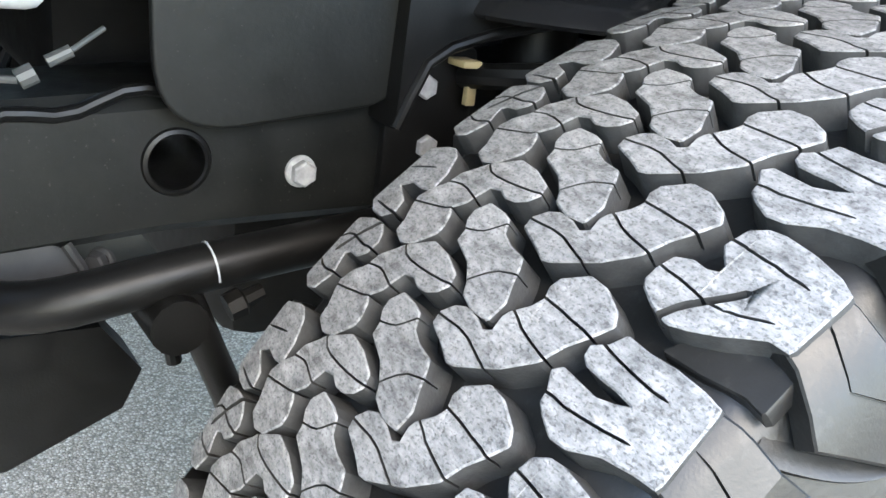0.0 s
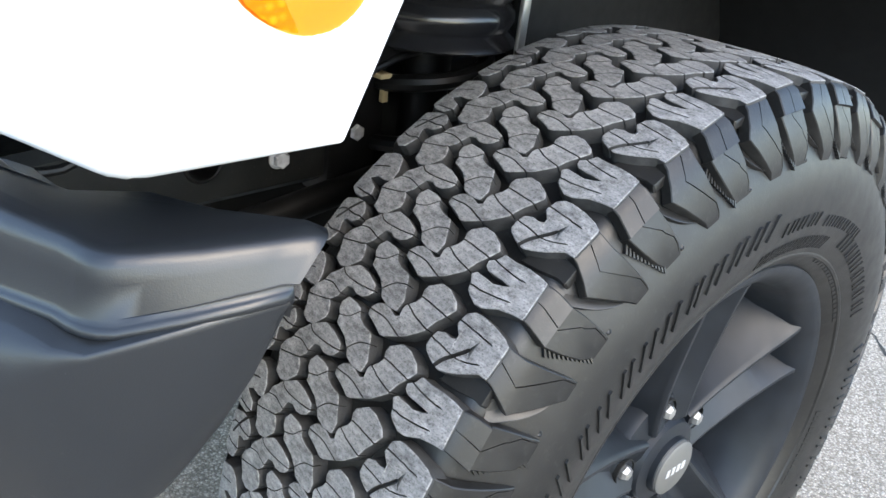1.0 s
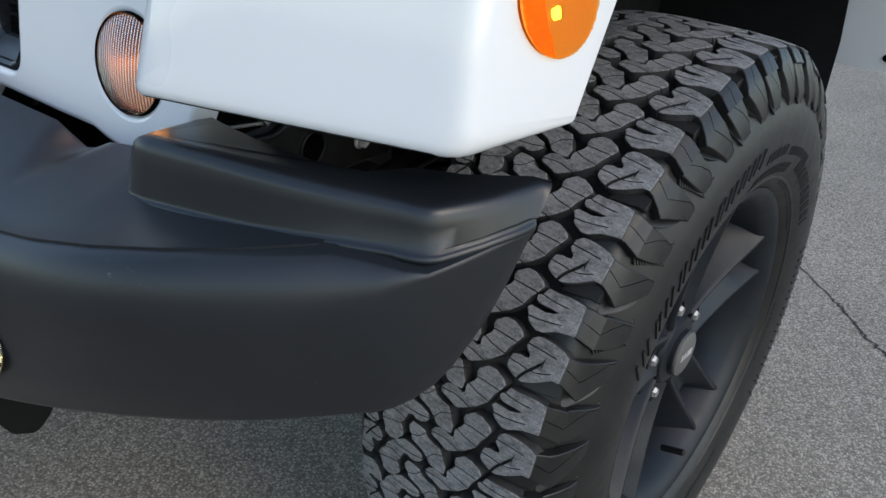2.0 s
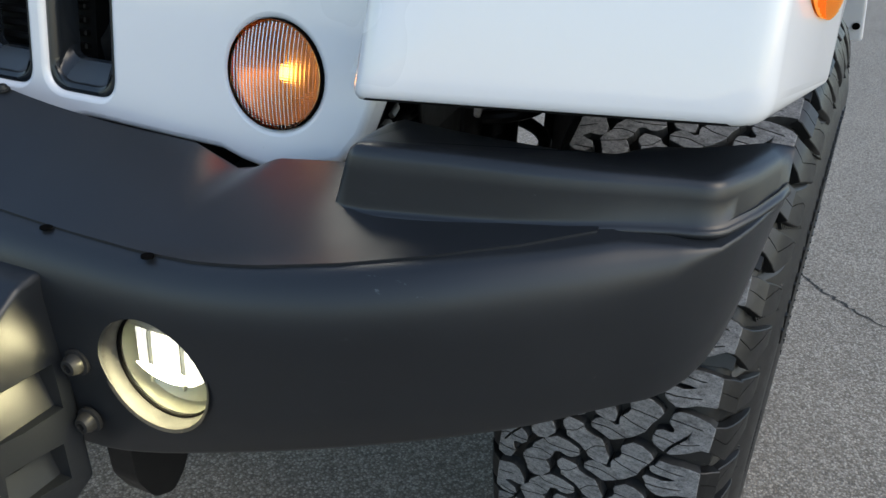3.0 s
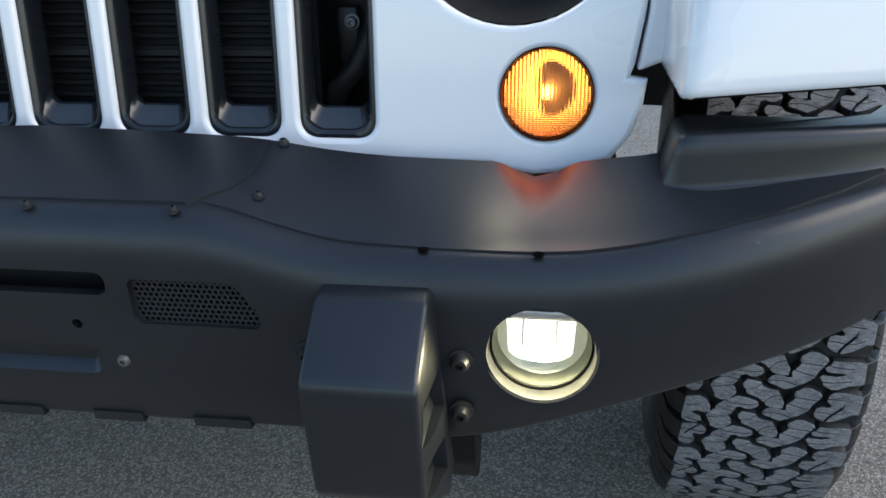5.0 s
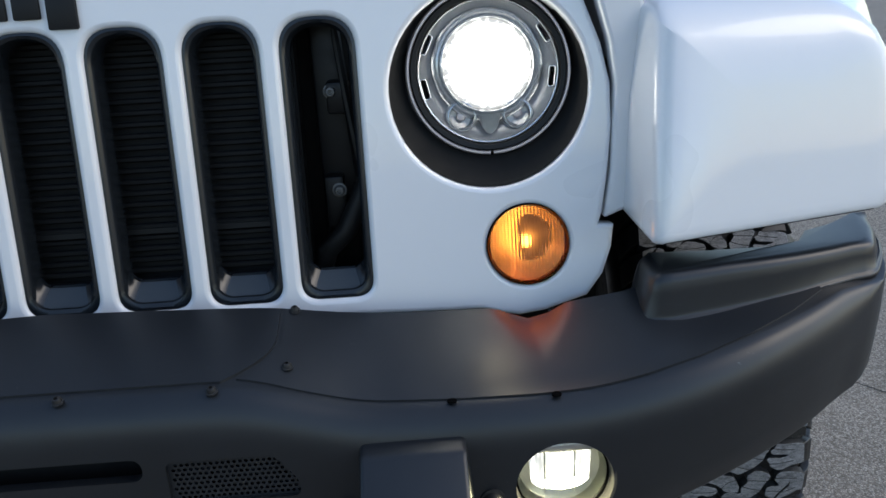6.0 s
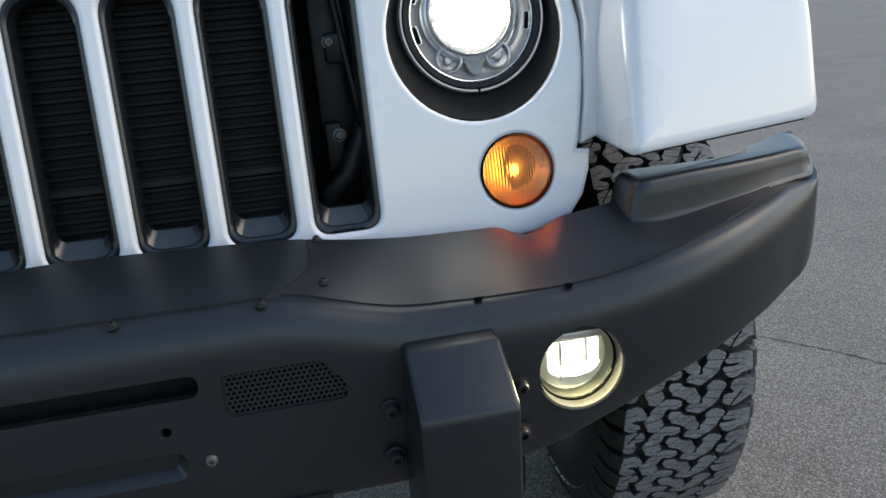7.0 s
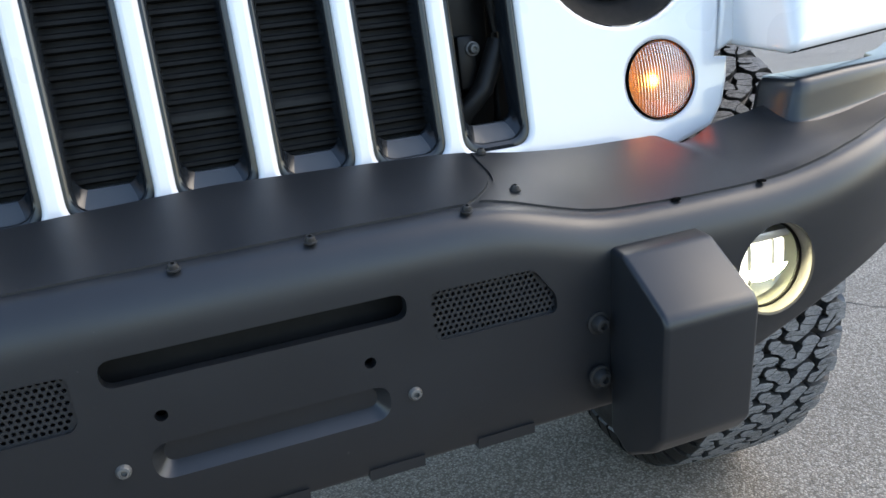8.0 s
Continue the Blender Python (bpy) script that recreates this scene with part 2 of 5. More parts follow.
def lathe(profile, segs=48, closed=False):
    """Turns (radius, height) points about the z axis."""
    bm = bmesh.new()
    rings = []
    for r, h in profile:
        if r < 1e-6:
            rings.append([bm.verts.new((0, 0, h))])
        else:
            rings.append([bm.verts.new((r * math.cos(2 * math.pi * k / segs), r * math.sin(2 * math.pi * k / segs), h)) for k in range(segs)])
    pairs = list(zip(rings, rings[1:])) + ([(rings[-1], rings[0])] if closed else [])
    for a, b in pairs:
        for k in range(segs):
            n = (k + 1) % segs
            quad = [a[k % len(a)], a[n % len(a)], b[n % len(b)], b[k % len(b)]]
            quad = [v for i, v in enumerate(quad) if v not in quad[:i]]
            if len(quad) > 2:
                bm.faces.new(quad)
    return bm


def loft(sections, closed=True, caps=True):
    """Skins a row of equal-length point lists."""
    bm = bmesh.new()
    rows = [[bm.verts.new(p) for p in s] for s in sections]
    n = len(rows[0])
    for a, b in zip(rows, rows[1:]):
        for k in range(n if closed else n - 1):
            bm.faces.new((a[k], a[(k + 1) % n], b[(k + 1) % n], b[k]))
    if caps and closed:
        bm.faces.new(rows[0])
        bm.faces.new(rows[-1])
    return bm


def tube(points, radius, segs=16):
    """A round bar along points."""
    pts = [Vector(p) for p in points]
    sections = []
    for k, p in enumerate(pts):
        d = (pts[min(k + 1, len(pts) - 1)] - pts[max(k - 1, 0)]).normalized()
        q = d.to_track_quat('Z', 'Y')
        sections.append([p + q @ Vector((radius * math.cos(2 * math.pi * i / segs), radius * math.sin(2 * math.pi * i / segs), 0)) for i in range(segs)])
    return loft(sections)


def box(x0, x1, y0, y1, z0, z1, bevel=0.0, segs=2):
    bm = bmesh.new()
    bmesh.ops.create_cube(bm, size=1, matrix=Matrix.LocRotScale(((x0 + x1) / 2, (y0 + y1) / 2, (z0 + z1) / 2), None, (x1 - x0, y1 - y0, z1 - z0)))
    if bevel:
        bmesh.ops.bevel(bm, geom=bm.edges[:], offset=bevel, segments=segs, affect='EDGES', profile=0.5)
    return bm


def join(*bms):
    """Puts several bmeshes into the first."""
    first = bms[0]
    for other in bms[1:]:
        tmp = bpy.data.meshes.new("tmp")
        other.to_mesh(tmp)
        other.free()
        first.from_mesh(tmp)
        bpy.data.meshes.remove(tmp)
    return first


def evaluated(ob):
    """The mesh of an object with its modifiers or curve settings, then drops the object."""
    bpy.context.view_layer.update()
    me = bpy.data.meshes.new_from_object(ob.evaluated_get(bpy.context.evaluated_depsgraph_get()))
    bpy.data.objects.remove(ob)
    return me


def shape(loops, depth, bevel=0.0, segs=3):
    """A flat outline with holes, thickened to depth and with rounded rims: a mesh in x, y, centred on z = 0."""
    cu = bpy.data.curves.new("outline", 'CURVE')
    cu.dimensions, cu.fill_mode = '2D', 'BOTH'
    cu.extrude, cu.bevel_depth, cu.bevel_resolution = depth / 2 - bevel, bevel, segs
    if bevel:
        cu.offset = -bevel
    for loop in loops:
        sp = cu.splines.new('POLY')
        sp.points.add(len(loop) - 1)
        for pt, (x, y) in zip(sp.points, loop):
            pt.co = (x, y, 0, 1)
        sp.use_cyclic_u = True
    me = evaluated(new("outline", cu))
    me.materials.clear()
    return finish(me, 40)


def cut(bm, *cutters):
    """Takes the cutters away from a closed bmesh."""
    ob = new("solid", mesh_of(bm))
    tools = []
    for c in cutters:
        tool = new("cutter", mesh_of(c))
        mod = ob.modifiers.new("cut", 'BOOLEAN')
        mod.operation, mod.solver, mod.object, mod.use_self = 'DIFFERENCE', 'EXACT', tool, True
        tools.append(tool)
    me = evaluated(ob)
    for tool in tools:
        bpy.data.objects.remove(tool)
    return finish(me, 35)


def circle(x, y, r, n=48):
    return [(x + r * math.cos(2 * math.pi * k / n), y + r * math.sin(2 * math.pi * k / n)) for k in range(n)]


def rounded(pts, radii, n=6):
    """A polygon with rounded corners."""
    out = []
    count = len(pts)
    for k in range(count):
        p, a, b = Vector(pts[k]), Vector(pts[k - 1]), Vector(pts[(k + 1) % count])
        r = radii[k] if isinstance(radii, (list, tuple)) else radii
        u, w = (a - p), (b - p)
        d = min(r, u.length * 0.49, w.length * 0.49)
        u.normalize(), w.normalize()
        for i in range(n + 1):
            s = i / n
            q = (p + u * d) * (1 - s) ** 2 + p * 2 * s * (1 - s) + (p + w * d) * s ** 2
            out.append((q.x, q.y))
    return out


def lerp(table, x):
    return float(np.interp(x, [a for a, _ in table], [b for _, b in table]))


def smooth_table(table, x, width=0.02):
    w = min(width, max(0.002, (0.915 - abs(x)) * 0.5))
    return sum(lerp(table, x + d * w) for d in (-1, -0.5, 0, 0.5, 1)) / 5


# axes that turn a flat shape upright: its x stays, its y becomes z, its thickness runs along y
UPRIGHT = Matrix.Rotation(radians(90), 4, 'X')


# ---- ground ----
def build_ground():
    bm = bmesh.new()
    bmesh.ops.create_grid(bm, x_segments=40, y_segments=40, size=400)
    ground = tagged(part("ground", bm, ASPHALT), "worn grey asphalt car park with pale stones", "ground", kind="structure")
    rng = random.Random(4)

    def crack(points, width):
        bm = bmesh.new()
        prev = None
        dense = []
        for (ax, ay), (bx, by) in zip(points, points[1:]):
            for k in range(12):
                s = k / 12
                dense.append((ax + (bx - ax) * s + rng.uniform(-1, 1) * 0.006, ay + (by - ay) * s + rng.uniform(-1, 1) * 0.006))
        for k, (x, y) in enumerate(dense):
            nx, ny = dense[min(k + 1, len(dense) - 1)], dense[max(k - 1, 0)]
            d = Vector((nx[0] - ny[0], nx[1] - ny[1])).normalized()
            w = width * rng.uniform(0.35, 1.3)
            pair = [bm.verts.new((x - d.y * w, y + d.x * w, 0.0012)), bm.verts.new((x + d.y * w, y - d.x * w, 0.0012))]
            if prev:
                bm.faces.new((prev[0], prev[1], pair[1], pair[0]))
            prev = pair
        part("crack", bm, CRACK, ground, "dark open crack in the asphalt", smooth=0)
    crack([(0.75, 1.95), (0.985, 1.68), (1.04, 1.615), (1.10, 1.525), (1.18, 1.45), (1.4, 1.28)], 0.004)
    crack([(1.40, 1.16), (1.52, 1.0), (1.57, 0.93), (1.62, 0.86), (1.70, 0.72), (1.9, 0.45)], 0.0022)
    return ground


build_ground()

car = tagged(new("car"), "white off-road car with black steel bumper and large treaded tyres", "car")

# ---- bumper ----
FACE_Y = [(0, -0.180), (0.50, -0.180), (0.56, -0.179), (0.61, -0.176), (0.66, -0.168), (0.71, -0.153), (0.76, -0.131), (0.81, -0.104), (0.85, -0.077), (0.88, -0.052), (0.898, -0.030), (0.909, -0.008), (0.914, 0.012), (0.95, 0.06)]
TOP_Z = [(0, 0.722), (0.20, 0.722), (0.228, 0.719), (0.263, 0.709), (0.295, 0.699), (0.33, 0.691), (0.41, 0.689), (0.508, 0.690), (0.561, 0.695), (0.609, 0.704), (0.659, 0.714), (0.712, 0.724), (0.809, 0.740), (0.875, 0.746), (0.92, 0.752)]
REAR_Z = [(0, 0.760), (0.12, 0.756), (0.21, 0.752), (0.245, 0.7495), (0.27, 0.745), (0.30, 0.7405), (0.36, 0.735), (0.42, 0.7335), (0.46, 0.7325), (0.53, 0.7335), (0.565, 0.737), (0.60, 0.742), (0.62, 0.744), (0.72, 0.745), (0.92, 0.757)]
LOW_Z = [(0, 0.497), (0.44, 0.497), (0.48, 0.508), (0.50, 0.514), (0.56, 0.536), (0.61, 0.554), (0.66, 0.570), (0.71, 0.583), (0.76, 0.595), (0.81, 0.607), (0.85, 0.620), (0.88, 0.642), (0.898, 0.668), (0.908, 0.70), (0.914, 0.735), (0.93, 0.77)]
REAR_Y = [(0, -0.042), (0.62, -0.042), (0.66, 0.005), (0.80, 0.005), (0.88, 0.012), (0.914, 0.024), (0.95, 0.06)]


def dent(x, y):
    """Pinched hollow in the deck below the grille's lobe: deep at the back edge, running out forwards."""
    u = min(1.0, max(0.0, (y + 0.128) / 0.084))
    if u == 0:
        return 0.0
    side = abs(abs(x) - 0.503) / (0.043 * u + 0.003)
    return 0.0150 * u ** 2.4 * (0.5 + 0.5 * math.cos(math.pi * min(1.0, side)))


def bumper_section(x, inset=0.0):
    """Outer line of the bumper's profile at x, from the back of the top to the lower lip."""
    a = abs(x)
    yf, zt, zr, zb, yr = smooth_table(FACE_Y, a), smooth_table(TOP_Z, a), smooth_table(REAR_Z, a), smooth_table(LOW_Z, a), smooth_table(REAR_Y, a)
    h = zt - zb
    r = min(lerp([(0.66, 0.039), (0.82, 0.036)], a), h * 0.36)
    ys = min(yf + lerp([(0.68, 0.026), (0.82, 0.021)], a), yr - 0.02)
    ym = yr * 0.6 + ys * 0.4
    pts = [(yr, zr - dent(x, yr)), (ym, zr * 0.6 + zt * 0.4 - dent(x, ym)), (ys, zt)]
    for k in range(1, 7):
        ang = math.pi / 2 * k / 6
        pts.append((ys - (ys - yf) * math.sin(ang), zt - r * 1.15 * (1 - math.cos(ang))))
    low = min(0.007, h * 0.2)
    lip = lerp([(0.0, 0.020), (0.70, 0.020), (0.86, 0.003)], a)
    pts += [(yf + 0.002, zb + (zt - zb) * 0.55), (yf + 0.009, zb + (zt - zb) * 0.25), (yf + 0.014, zb + low), (yf + 0.014 + 0.2 * lip, zb + low * 0.3), (yf + 0.014 + lip, zb)]
    return pts


def inner_line(pts, t):
    """The same line pushed inwards by t."""
    out = []
    for k, (y, z) in enumerate(pts):
        a, b = pts[max(k - 1, 0)], pts[min(k + 1, len(pts) - 1)]
        d = Vector((b[0] - a[0], b[1] - a[1])).normalized()
        out.append((y - d.y * t, z + d.x * t))
    return out


def build_bumper():
    # plan of the front face, turning round the corner to the side
    plan = [(x, smooth_table(FACE_Y, x)) for x in [k * 0.02 for k in range(0, 43)]] + [(0.853, -0.0755), (0.866, -0.0655), (0.8765, -0.0545), (0.885, -0.0425), (0.8915, -0.030), (0.8965, -0.0175), (0.901, -0.004), (0.905, 0.010), (0.909, 0.024)]
    sections = []
    for k, (x, y) in enumerate(plan):
        p, q = plan[max(k - 1, 0)], plan[min(k + 1, len(plan) - 1)]
        tan = Vector((q[0] - p[0], q[1] - p[1])).normalized()
        inward = Vector((0, 1)).lerp(Vector((-tan.y, tan.x)), lerp([(0.78, 0.0), (0.87, 1.0)], x)).normalized()
        prof = bumper_section(x)
        yf = smooth_table(FACE_Y, x)
        line2 = [(py - yf, pz) for py, pz in prof]
        if x > 0.82:
            far = lerp([(0.82, line2[0][0]), (0.866, 0.060), (0.909, 0.020)], x)
            zt, zb = lerp([(0.82, 0.7415), (0.85, 0.7410), (0.876, 0.7395), (0.909, 0.757)], x), lerp([(0.82, 0.6095), (0.853, 0.6195), (0.866, 0.626), (0.8765, 0.6345), (0.885, 0.6445), (0.8915, 0.657), (0.8965, 0.672), (0.901, 0.690), (0.905, 0.714), (0.909, 0.748)], x)
            h = zt - zb
            r, back = min(lerp([(0.82, 0.040), (0.85, 0.028), (0.868, 0.008), (0.876, 0.004)], x), h * 0.34), lerp([(0.82, 0.021), (0.85, 0.013), (0.868, 0.004), (0.876, 0.0015)], x)
            k_end = lerp([(0.82, 0.0), (0.88, 1.0)], x)
            inset = [a + (b - a) * k_end for a, b in ((0.002, 0.001), (0.009, 0.003), (0.014, 0.005), (0.0155, 0.0065), (0.0215, 0.009))]
            line2 = [(far, zt + 0.003), ((far + back) / 2, zt + 0.001), (back, zt)]
            line2 += [(back - back * math.sin(math.pi / 12 * j), zt - r * (1 - math.cos(math.pi / 12 * j))) for j in range(1, 7)]
            line2 += [(inset[0], zb + h * 0.55), (inset[1], zb + h * 0.25), (inset[2], zb + h * 0.05), (inset[3], zb + h * 0.015), (inset[4], zb)]
        i = inner_line(line2, lerp([(0.70, 0.012), (0.82, 0.005), (0.87, 0.0025), (0.91, 0.001)], x))
        ring = line2 + i[::-1]
        sections.append([(x + inward.x * d, y + inward.y * d, z) for d, z in ring])
    sections = [[(-x, y, z) for x, y, z in sec] for sec in reversed(sections[1:])] + sections
    bm = loft(sections)

    def prism(loop, y0, y1):
        return loft([[(x, y0, z) for x, z in loop], [(x, y1, z) for x, z in loop]])
    cutters = [prism(rounded([(-0.123, 0.6430), (0.123, 0.6430), (0.123, 0.6665), (-0.123, 0.6665)], 0.012), -0.3, -0.12)]
    for s in (-1, 1):
        vent = [(0.144, 0.661), (0.243, 0.661), (0.264, 0.632), (0.264, 0.615), (0.150, 0.615), (0.144, 0.622)]
        cutters.append(prism(rounded([(s * x, z) for x, z in vent], 0.008), -0.3, -0.12))
        cutters.append(prism(circle(s * 0.513, 0.603, 0.0474), -0.3, -0.1))
        cutters.append(prism(circle(s * 0.0855, 0.611, 0.0052, 16), -0.3, -0.12))
    big = rounded([(-0.110, 0.540), (0.110, 0.540), (0.110, 0.590), (-0.110, 0.590)], 0.024, 8)
    small = rounded([(-0.090, 0.563), (0.090, 0.563), (0.090, 0.582), (-0.090, 0.582)], 0.009, 8)
    cutters.append(loft([[(x, -0.184, z) for x, z in big], [(x, -0.1612 - 0.12 * (z - 0.567), z) for x, z in small]]))
    body = cut(bm, *cutters)
    bumper = part("bumper", body, STEEL, car, "black powder-coated steel front bumper")

    # folded tabs along the lower edge
    for x0, x1 in ((-0.031, 0.018), (0.073, 0.125), (0.178, 0.236), (-0.13, -0.08), (-0.236, -0.178)):
        part("edge_tab", loft([[(x, -0.1675, 0.506), (x, -0.140, 0.506), (x, -0.140, 0.4945), (x, -0.1655, 0.4945)] for x in (x0, x0 + 0.004, x1 - 0.004, x1)]), STEEL, bumper)
    for s in (-1, 1):
        # perforated vent plate
        frame_line = [(s * x, z) for x, z in [(0.143, 0.662), (0.2435, 0.662), (0.265, 0.6325), (0.265, 0.614), (0.149, 0.614), (0.143, 0.621)]]
        holes = []
        for row in range(9):
            z = 0.6185 + row * 0.0050
            for k in range(22):
                x = 0.1485 + k * 0.0054 + (0.0027 if row % 2 else 0)
                if x < 0.2620 - max(0.0, z - 0.632) * 0.72 and x - 0.1485 >= (0.0 if z > 0.622 else 0.003):
                    holes.append(circle(s * x, z, 0.0019, 6))
        part("vent_mesh", shape([frame_line] + holes, 0.003), STEEL, bumper, "perforated black vent insert", at=Matrix.Translation((0, -0.1715, 0)) @ UPRIGHT)
        part("vent_back", box(min(s * 0.14, s * 0.275), max(s * 0.14, s * 0.275), -0.150, -0.146, 0.605, 0.668), LINER, bumper)
        # lamp pocket
        prof = [(0.0500, 0.0002), (0.0474, 0.0012), (0.0464, 0.004), (0.0452, 0.023), (0.0440, 0.0235), (0.0420, 0.062), (0.0, 0.067)]
        at = Matrix.Translation((s * 0.513, -0.1755, 0.603)) @ Matrix.Rotation(radians(-90), 4, 'X')
        back = Matrix.Translation((0, 0, 0.012))
        fog = part("fog_lamp", lathe(prof, 40), BEZEL, car, "round lit fog lamp in the bumper", at=at)
        part("reflector", lathe([(0.0435, 0.011), (0.038, 0.024), (0.022, 0.034), (0.0, 0.036)], 32), FOGBOWL, fog, at=back)
        part("emitter", shape([rounded([(-0.031, -0.022), (0.029, -0.022), (0.027, 0.012), (0.016, 0.019), (-0.018, 0.019), (-0.029, 0.012)], 0.004, 4)], 0.004, 0.001), FOGGLOW, fog, "bright white lamp face", at=back @ Matrix.Translation((0, 0, 0.014)))
        for x in (-0.0165, 0.0125):
            part("divider", box(x - 0.0005, x + 0.0005, -0.023, 0.021, 0.007, 0.012), FOGBOWL, fog, at=back)
        part("visor", box(-0.033, 0.033, -0.033, -0.024, 0.006, 0.024, 0.002), ZINC, fog, at=back)
        part("gasket", lathe([(0.0457, 0.0150), (0.0452, 0.0138), (0.0440, 0.0142), (0.0438, 0.0170)], 40), DARK, fog)
        lens = part("lens", lathe([(0.0448, 0.0110), (0.0444, 0.0050), (0.0415, 0.0022), (0.030, -0.0004), (0.015, -0.0020), (0.0, -0.0025)], 40), FOGLENS, fog, "clear fog lamp lens", at=back)
        lens.visible_shadow = False
        # the lamp's own light
        beam = bpy.data.lights.new("fog_lamp_light", 'AREA')
        beam.shape, beam.size, beam.energy, beam.color = 'DISK', 0.05, 0.22, (1.0, 0.90, 0.55)
        new("fog_lamp_light", beam).matrix_world = look((s * 0.513, -0.1670, 0.605), (s * 0.513, -0.40, 0.45))
        build_overrider(s)
        build_end_cap(s)
    return bumper


def bolt_mesh(r, h):
    """Button head with a washer and a socket, along z."""
    return mesh_of(lathe([(r * 1.35, 0), (r * 1.35, h * 0.25), (r * 1.05, h * 0.3), (r, h * 0.6), (r * 0.75, h * 0.95), (r * 0.42, h), (r * 0.40, h * 0.55), (0, h * 0.5)], 20))


def hex_bolt(r):
    """Flange and hexagon head along z."""
    return mesh_of(join(lathe([(r * 1.25, 0), (r * 1.22, 0.002), (r, 0.0034), (0, 0.0034)], 24), lathe([(r, 0.003), (r, 0.0085), (r * 0.86, 0.0098), (0, 0.0098)], 6)), smooth=25)


def build_overrider(s):
    prof = [(-0.172, 0.665), (-0.198, 0.662), (-0.257, 0.621), (-0.262, 0.612), (-0.248, 0.497), (-0.232, 0.478), (-0.200, 0.462), (-0.172, 0.478)]
    flare = lambda y, z: 0.016 * min(1.0, max(0.0, (0.655 - z) / 0.05)) if y > -0.21 else 0.0
    ov = loft([[(s * (x + k * flare(y, z)), y, z) for y, z in prof] for x, k in ((0.322, -0.5), (0.420, 1))])
    bmesh.ops.recalc_face_normals(ov, faces=ov.faces)
    bmesh.ops.bevel(ov, geom=ov.edges[:], offset=0.013, segments=4, affect='EDGES', profile=0.5, clamp_overlap=True)
    # stepped recesses on the side away from the middle
    wedges = []
    for y0, y1, top, low, deep in ((-0.250, -0.186, 0.592, 0.552, 0.016), (-0.240, -0.192, 0.522, 0.488, 0.014)):
        wedges.append(loft([[(s * 0.44, y, top), (s * (0.42 - deep), y, top), (s * 0.4195, y, low), (s * 0.44, y, low)] for y in (y0, y1)]))
    over = part("tow_hook_cover", cut(ov, *wedges), STEEL, car, "angular black cover over the tow hook")
    for x in (0.305, 0.443):
        for z in (0.5945, 0.5385):
            part("bolt", bolt_mesh(0.0085, 0.012), DECKBOLT, over, at=Matrix.Translation((s * x, -0.1765 if z > 0.56 else -0.1735, z)) @ Matrix.Rotation(radians(92), 4, 'X'))
    # tow bracket under the bumper
    loop = rounded([(-0.150, 0.515), (-0.040, 0.515), (-0.088, 0.425), (-0.104, 0.412), (-0.128, 0.424), (-0.145, 0.455)], 0.008)
    brk = loft([[(s * x, y, z) for y, z in loop] for x in (0.425, 0.452)])
    part("tow_bracket", brk, CHASSIS, car, "black steel tow bracket")


def build_end_cap(s):
    """Raised end of the bumper under the fender."""
    plan = [(0.612, -0.018), (0.607, -0.030), (0.607, -0.065), (0.609, -0.080), (0.614, -0.088), (0.624, -0.0915), (0.640, -0.0915), (0.70, -0.0855), (0.74, -0.080), (0.78, -0.073), (0.815, -0.064), (0.845, -0.0540), (0.857, -0.0525), (0.8655, -0.0500), (0.8720, -0.0460), (0.8770, -0.0410), (0.8825, -0.0335), (0.8930, -0.0185), (0.9045, 0.006), (0.9090, 0.022), (0.908, 0.027), (0.900, 0.032), (0.85, 0.026), (0.815, 0.010), (0.795, -0.020), (0.76, -0.030), (0.70, -0.028), (0.65, -0.018), (0.63, -0.013)]

    def ring(inset, part_up, extra=0.0):
        out = []
        n = len(plan)
        for k, (x, y) in enumerate(plan):
            p, q = plan[k - 1], plan[(k + 1) % n]
            d = Vector((q[0] - p[0], q[1] - p[1])).normalized()
            front = 1.0 if k < 20 else 0.2
            x2, y2 = x - d.y * inset * front, y + d.x * inset * front
            zb = lerp([(0.60, 0.7235), (0.65, 0.7245), (0.70, 0.7295), (0.74, 0.7330), (0.78, 0.7380), (0.815, 0.7420), (0.85, 0.7435), (0.876, 0.7450), (0.909, 0.758)], x)
            zt = lerp([(0.60, 0.773), (0.70, 0.777), (0.87, 0.779), (0.909, 0.783)], x)
            x2 += 0.009 * part_up * max(0.0, 1 - (x - 0.606) / 0.05)
            if x > 0.85:
                y2 += 0.021 * part_up * min(1.0, max(0.0, (y + 0.045) / 0.055))
            out.append((s * x2, y2, zb + (zt - zb) * part_up + extra))
        return out
    rings = [ring(0.008, 0.0, -0.012), ring(0.004, 0.0, -0.006), ring(-0.0008, 0.0, -0.0022), ring(-0.0012, 0.0, -0.0006), ring(-0.0006, 0.0, 0.0012), ring(0.0008, 0.0, 0.0024), ring(0.0021, 0.0, 0.0030), ring(0.0026, 0.0, 0.0052), ring(0.0031, 0.17), ring(0.0046, 0.60), ring(0.0056, 0.80), ring(0.0072, 0.905), ring(0.0100, 0.964), ring(0.0138, 0.994), ring(0.0185, 1.0)]
    part("end_cap", loft(rings), CAPBLACK, car, "raised black bumper end with a seam", smooth=55)


def top_z(x, y):
    a = abs(x)
    front, back = bumper_section(x)[2], (smooth_table(REAR_Y, a), smooth_table(REAR_Z, a))
    return float(np.interp(y, [front[0], back[0]], [front[1], back[1]])) - dent(x, y)


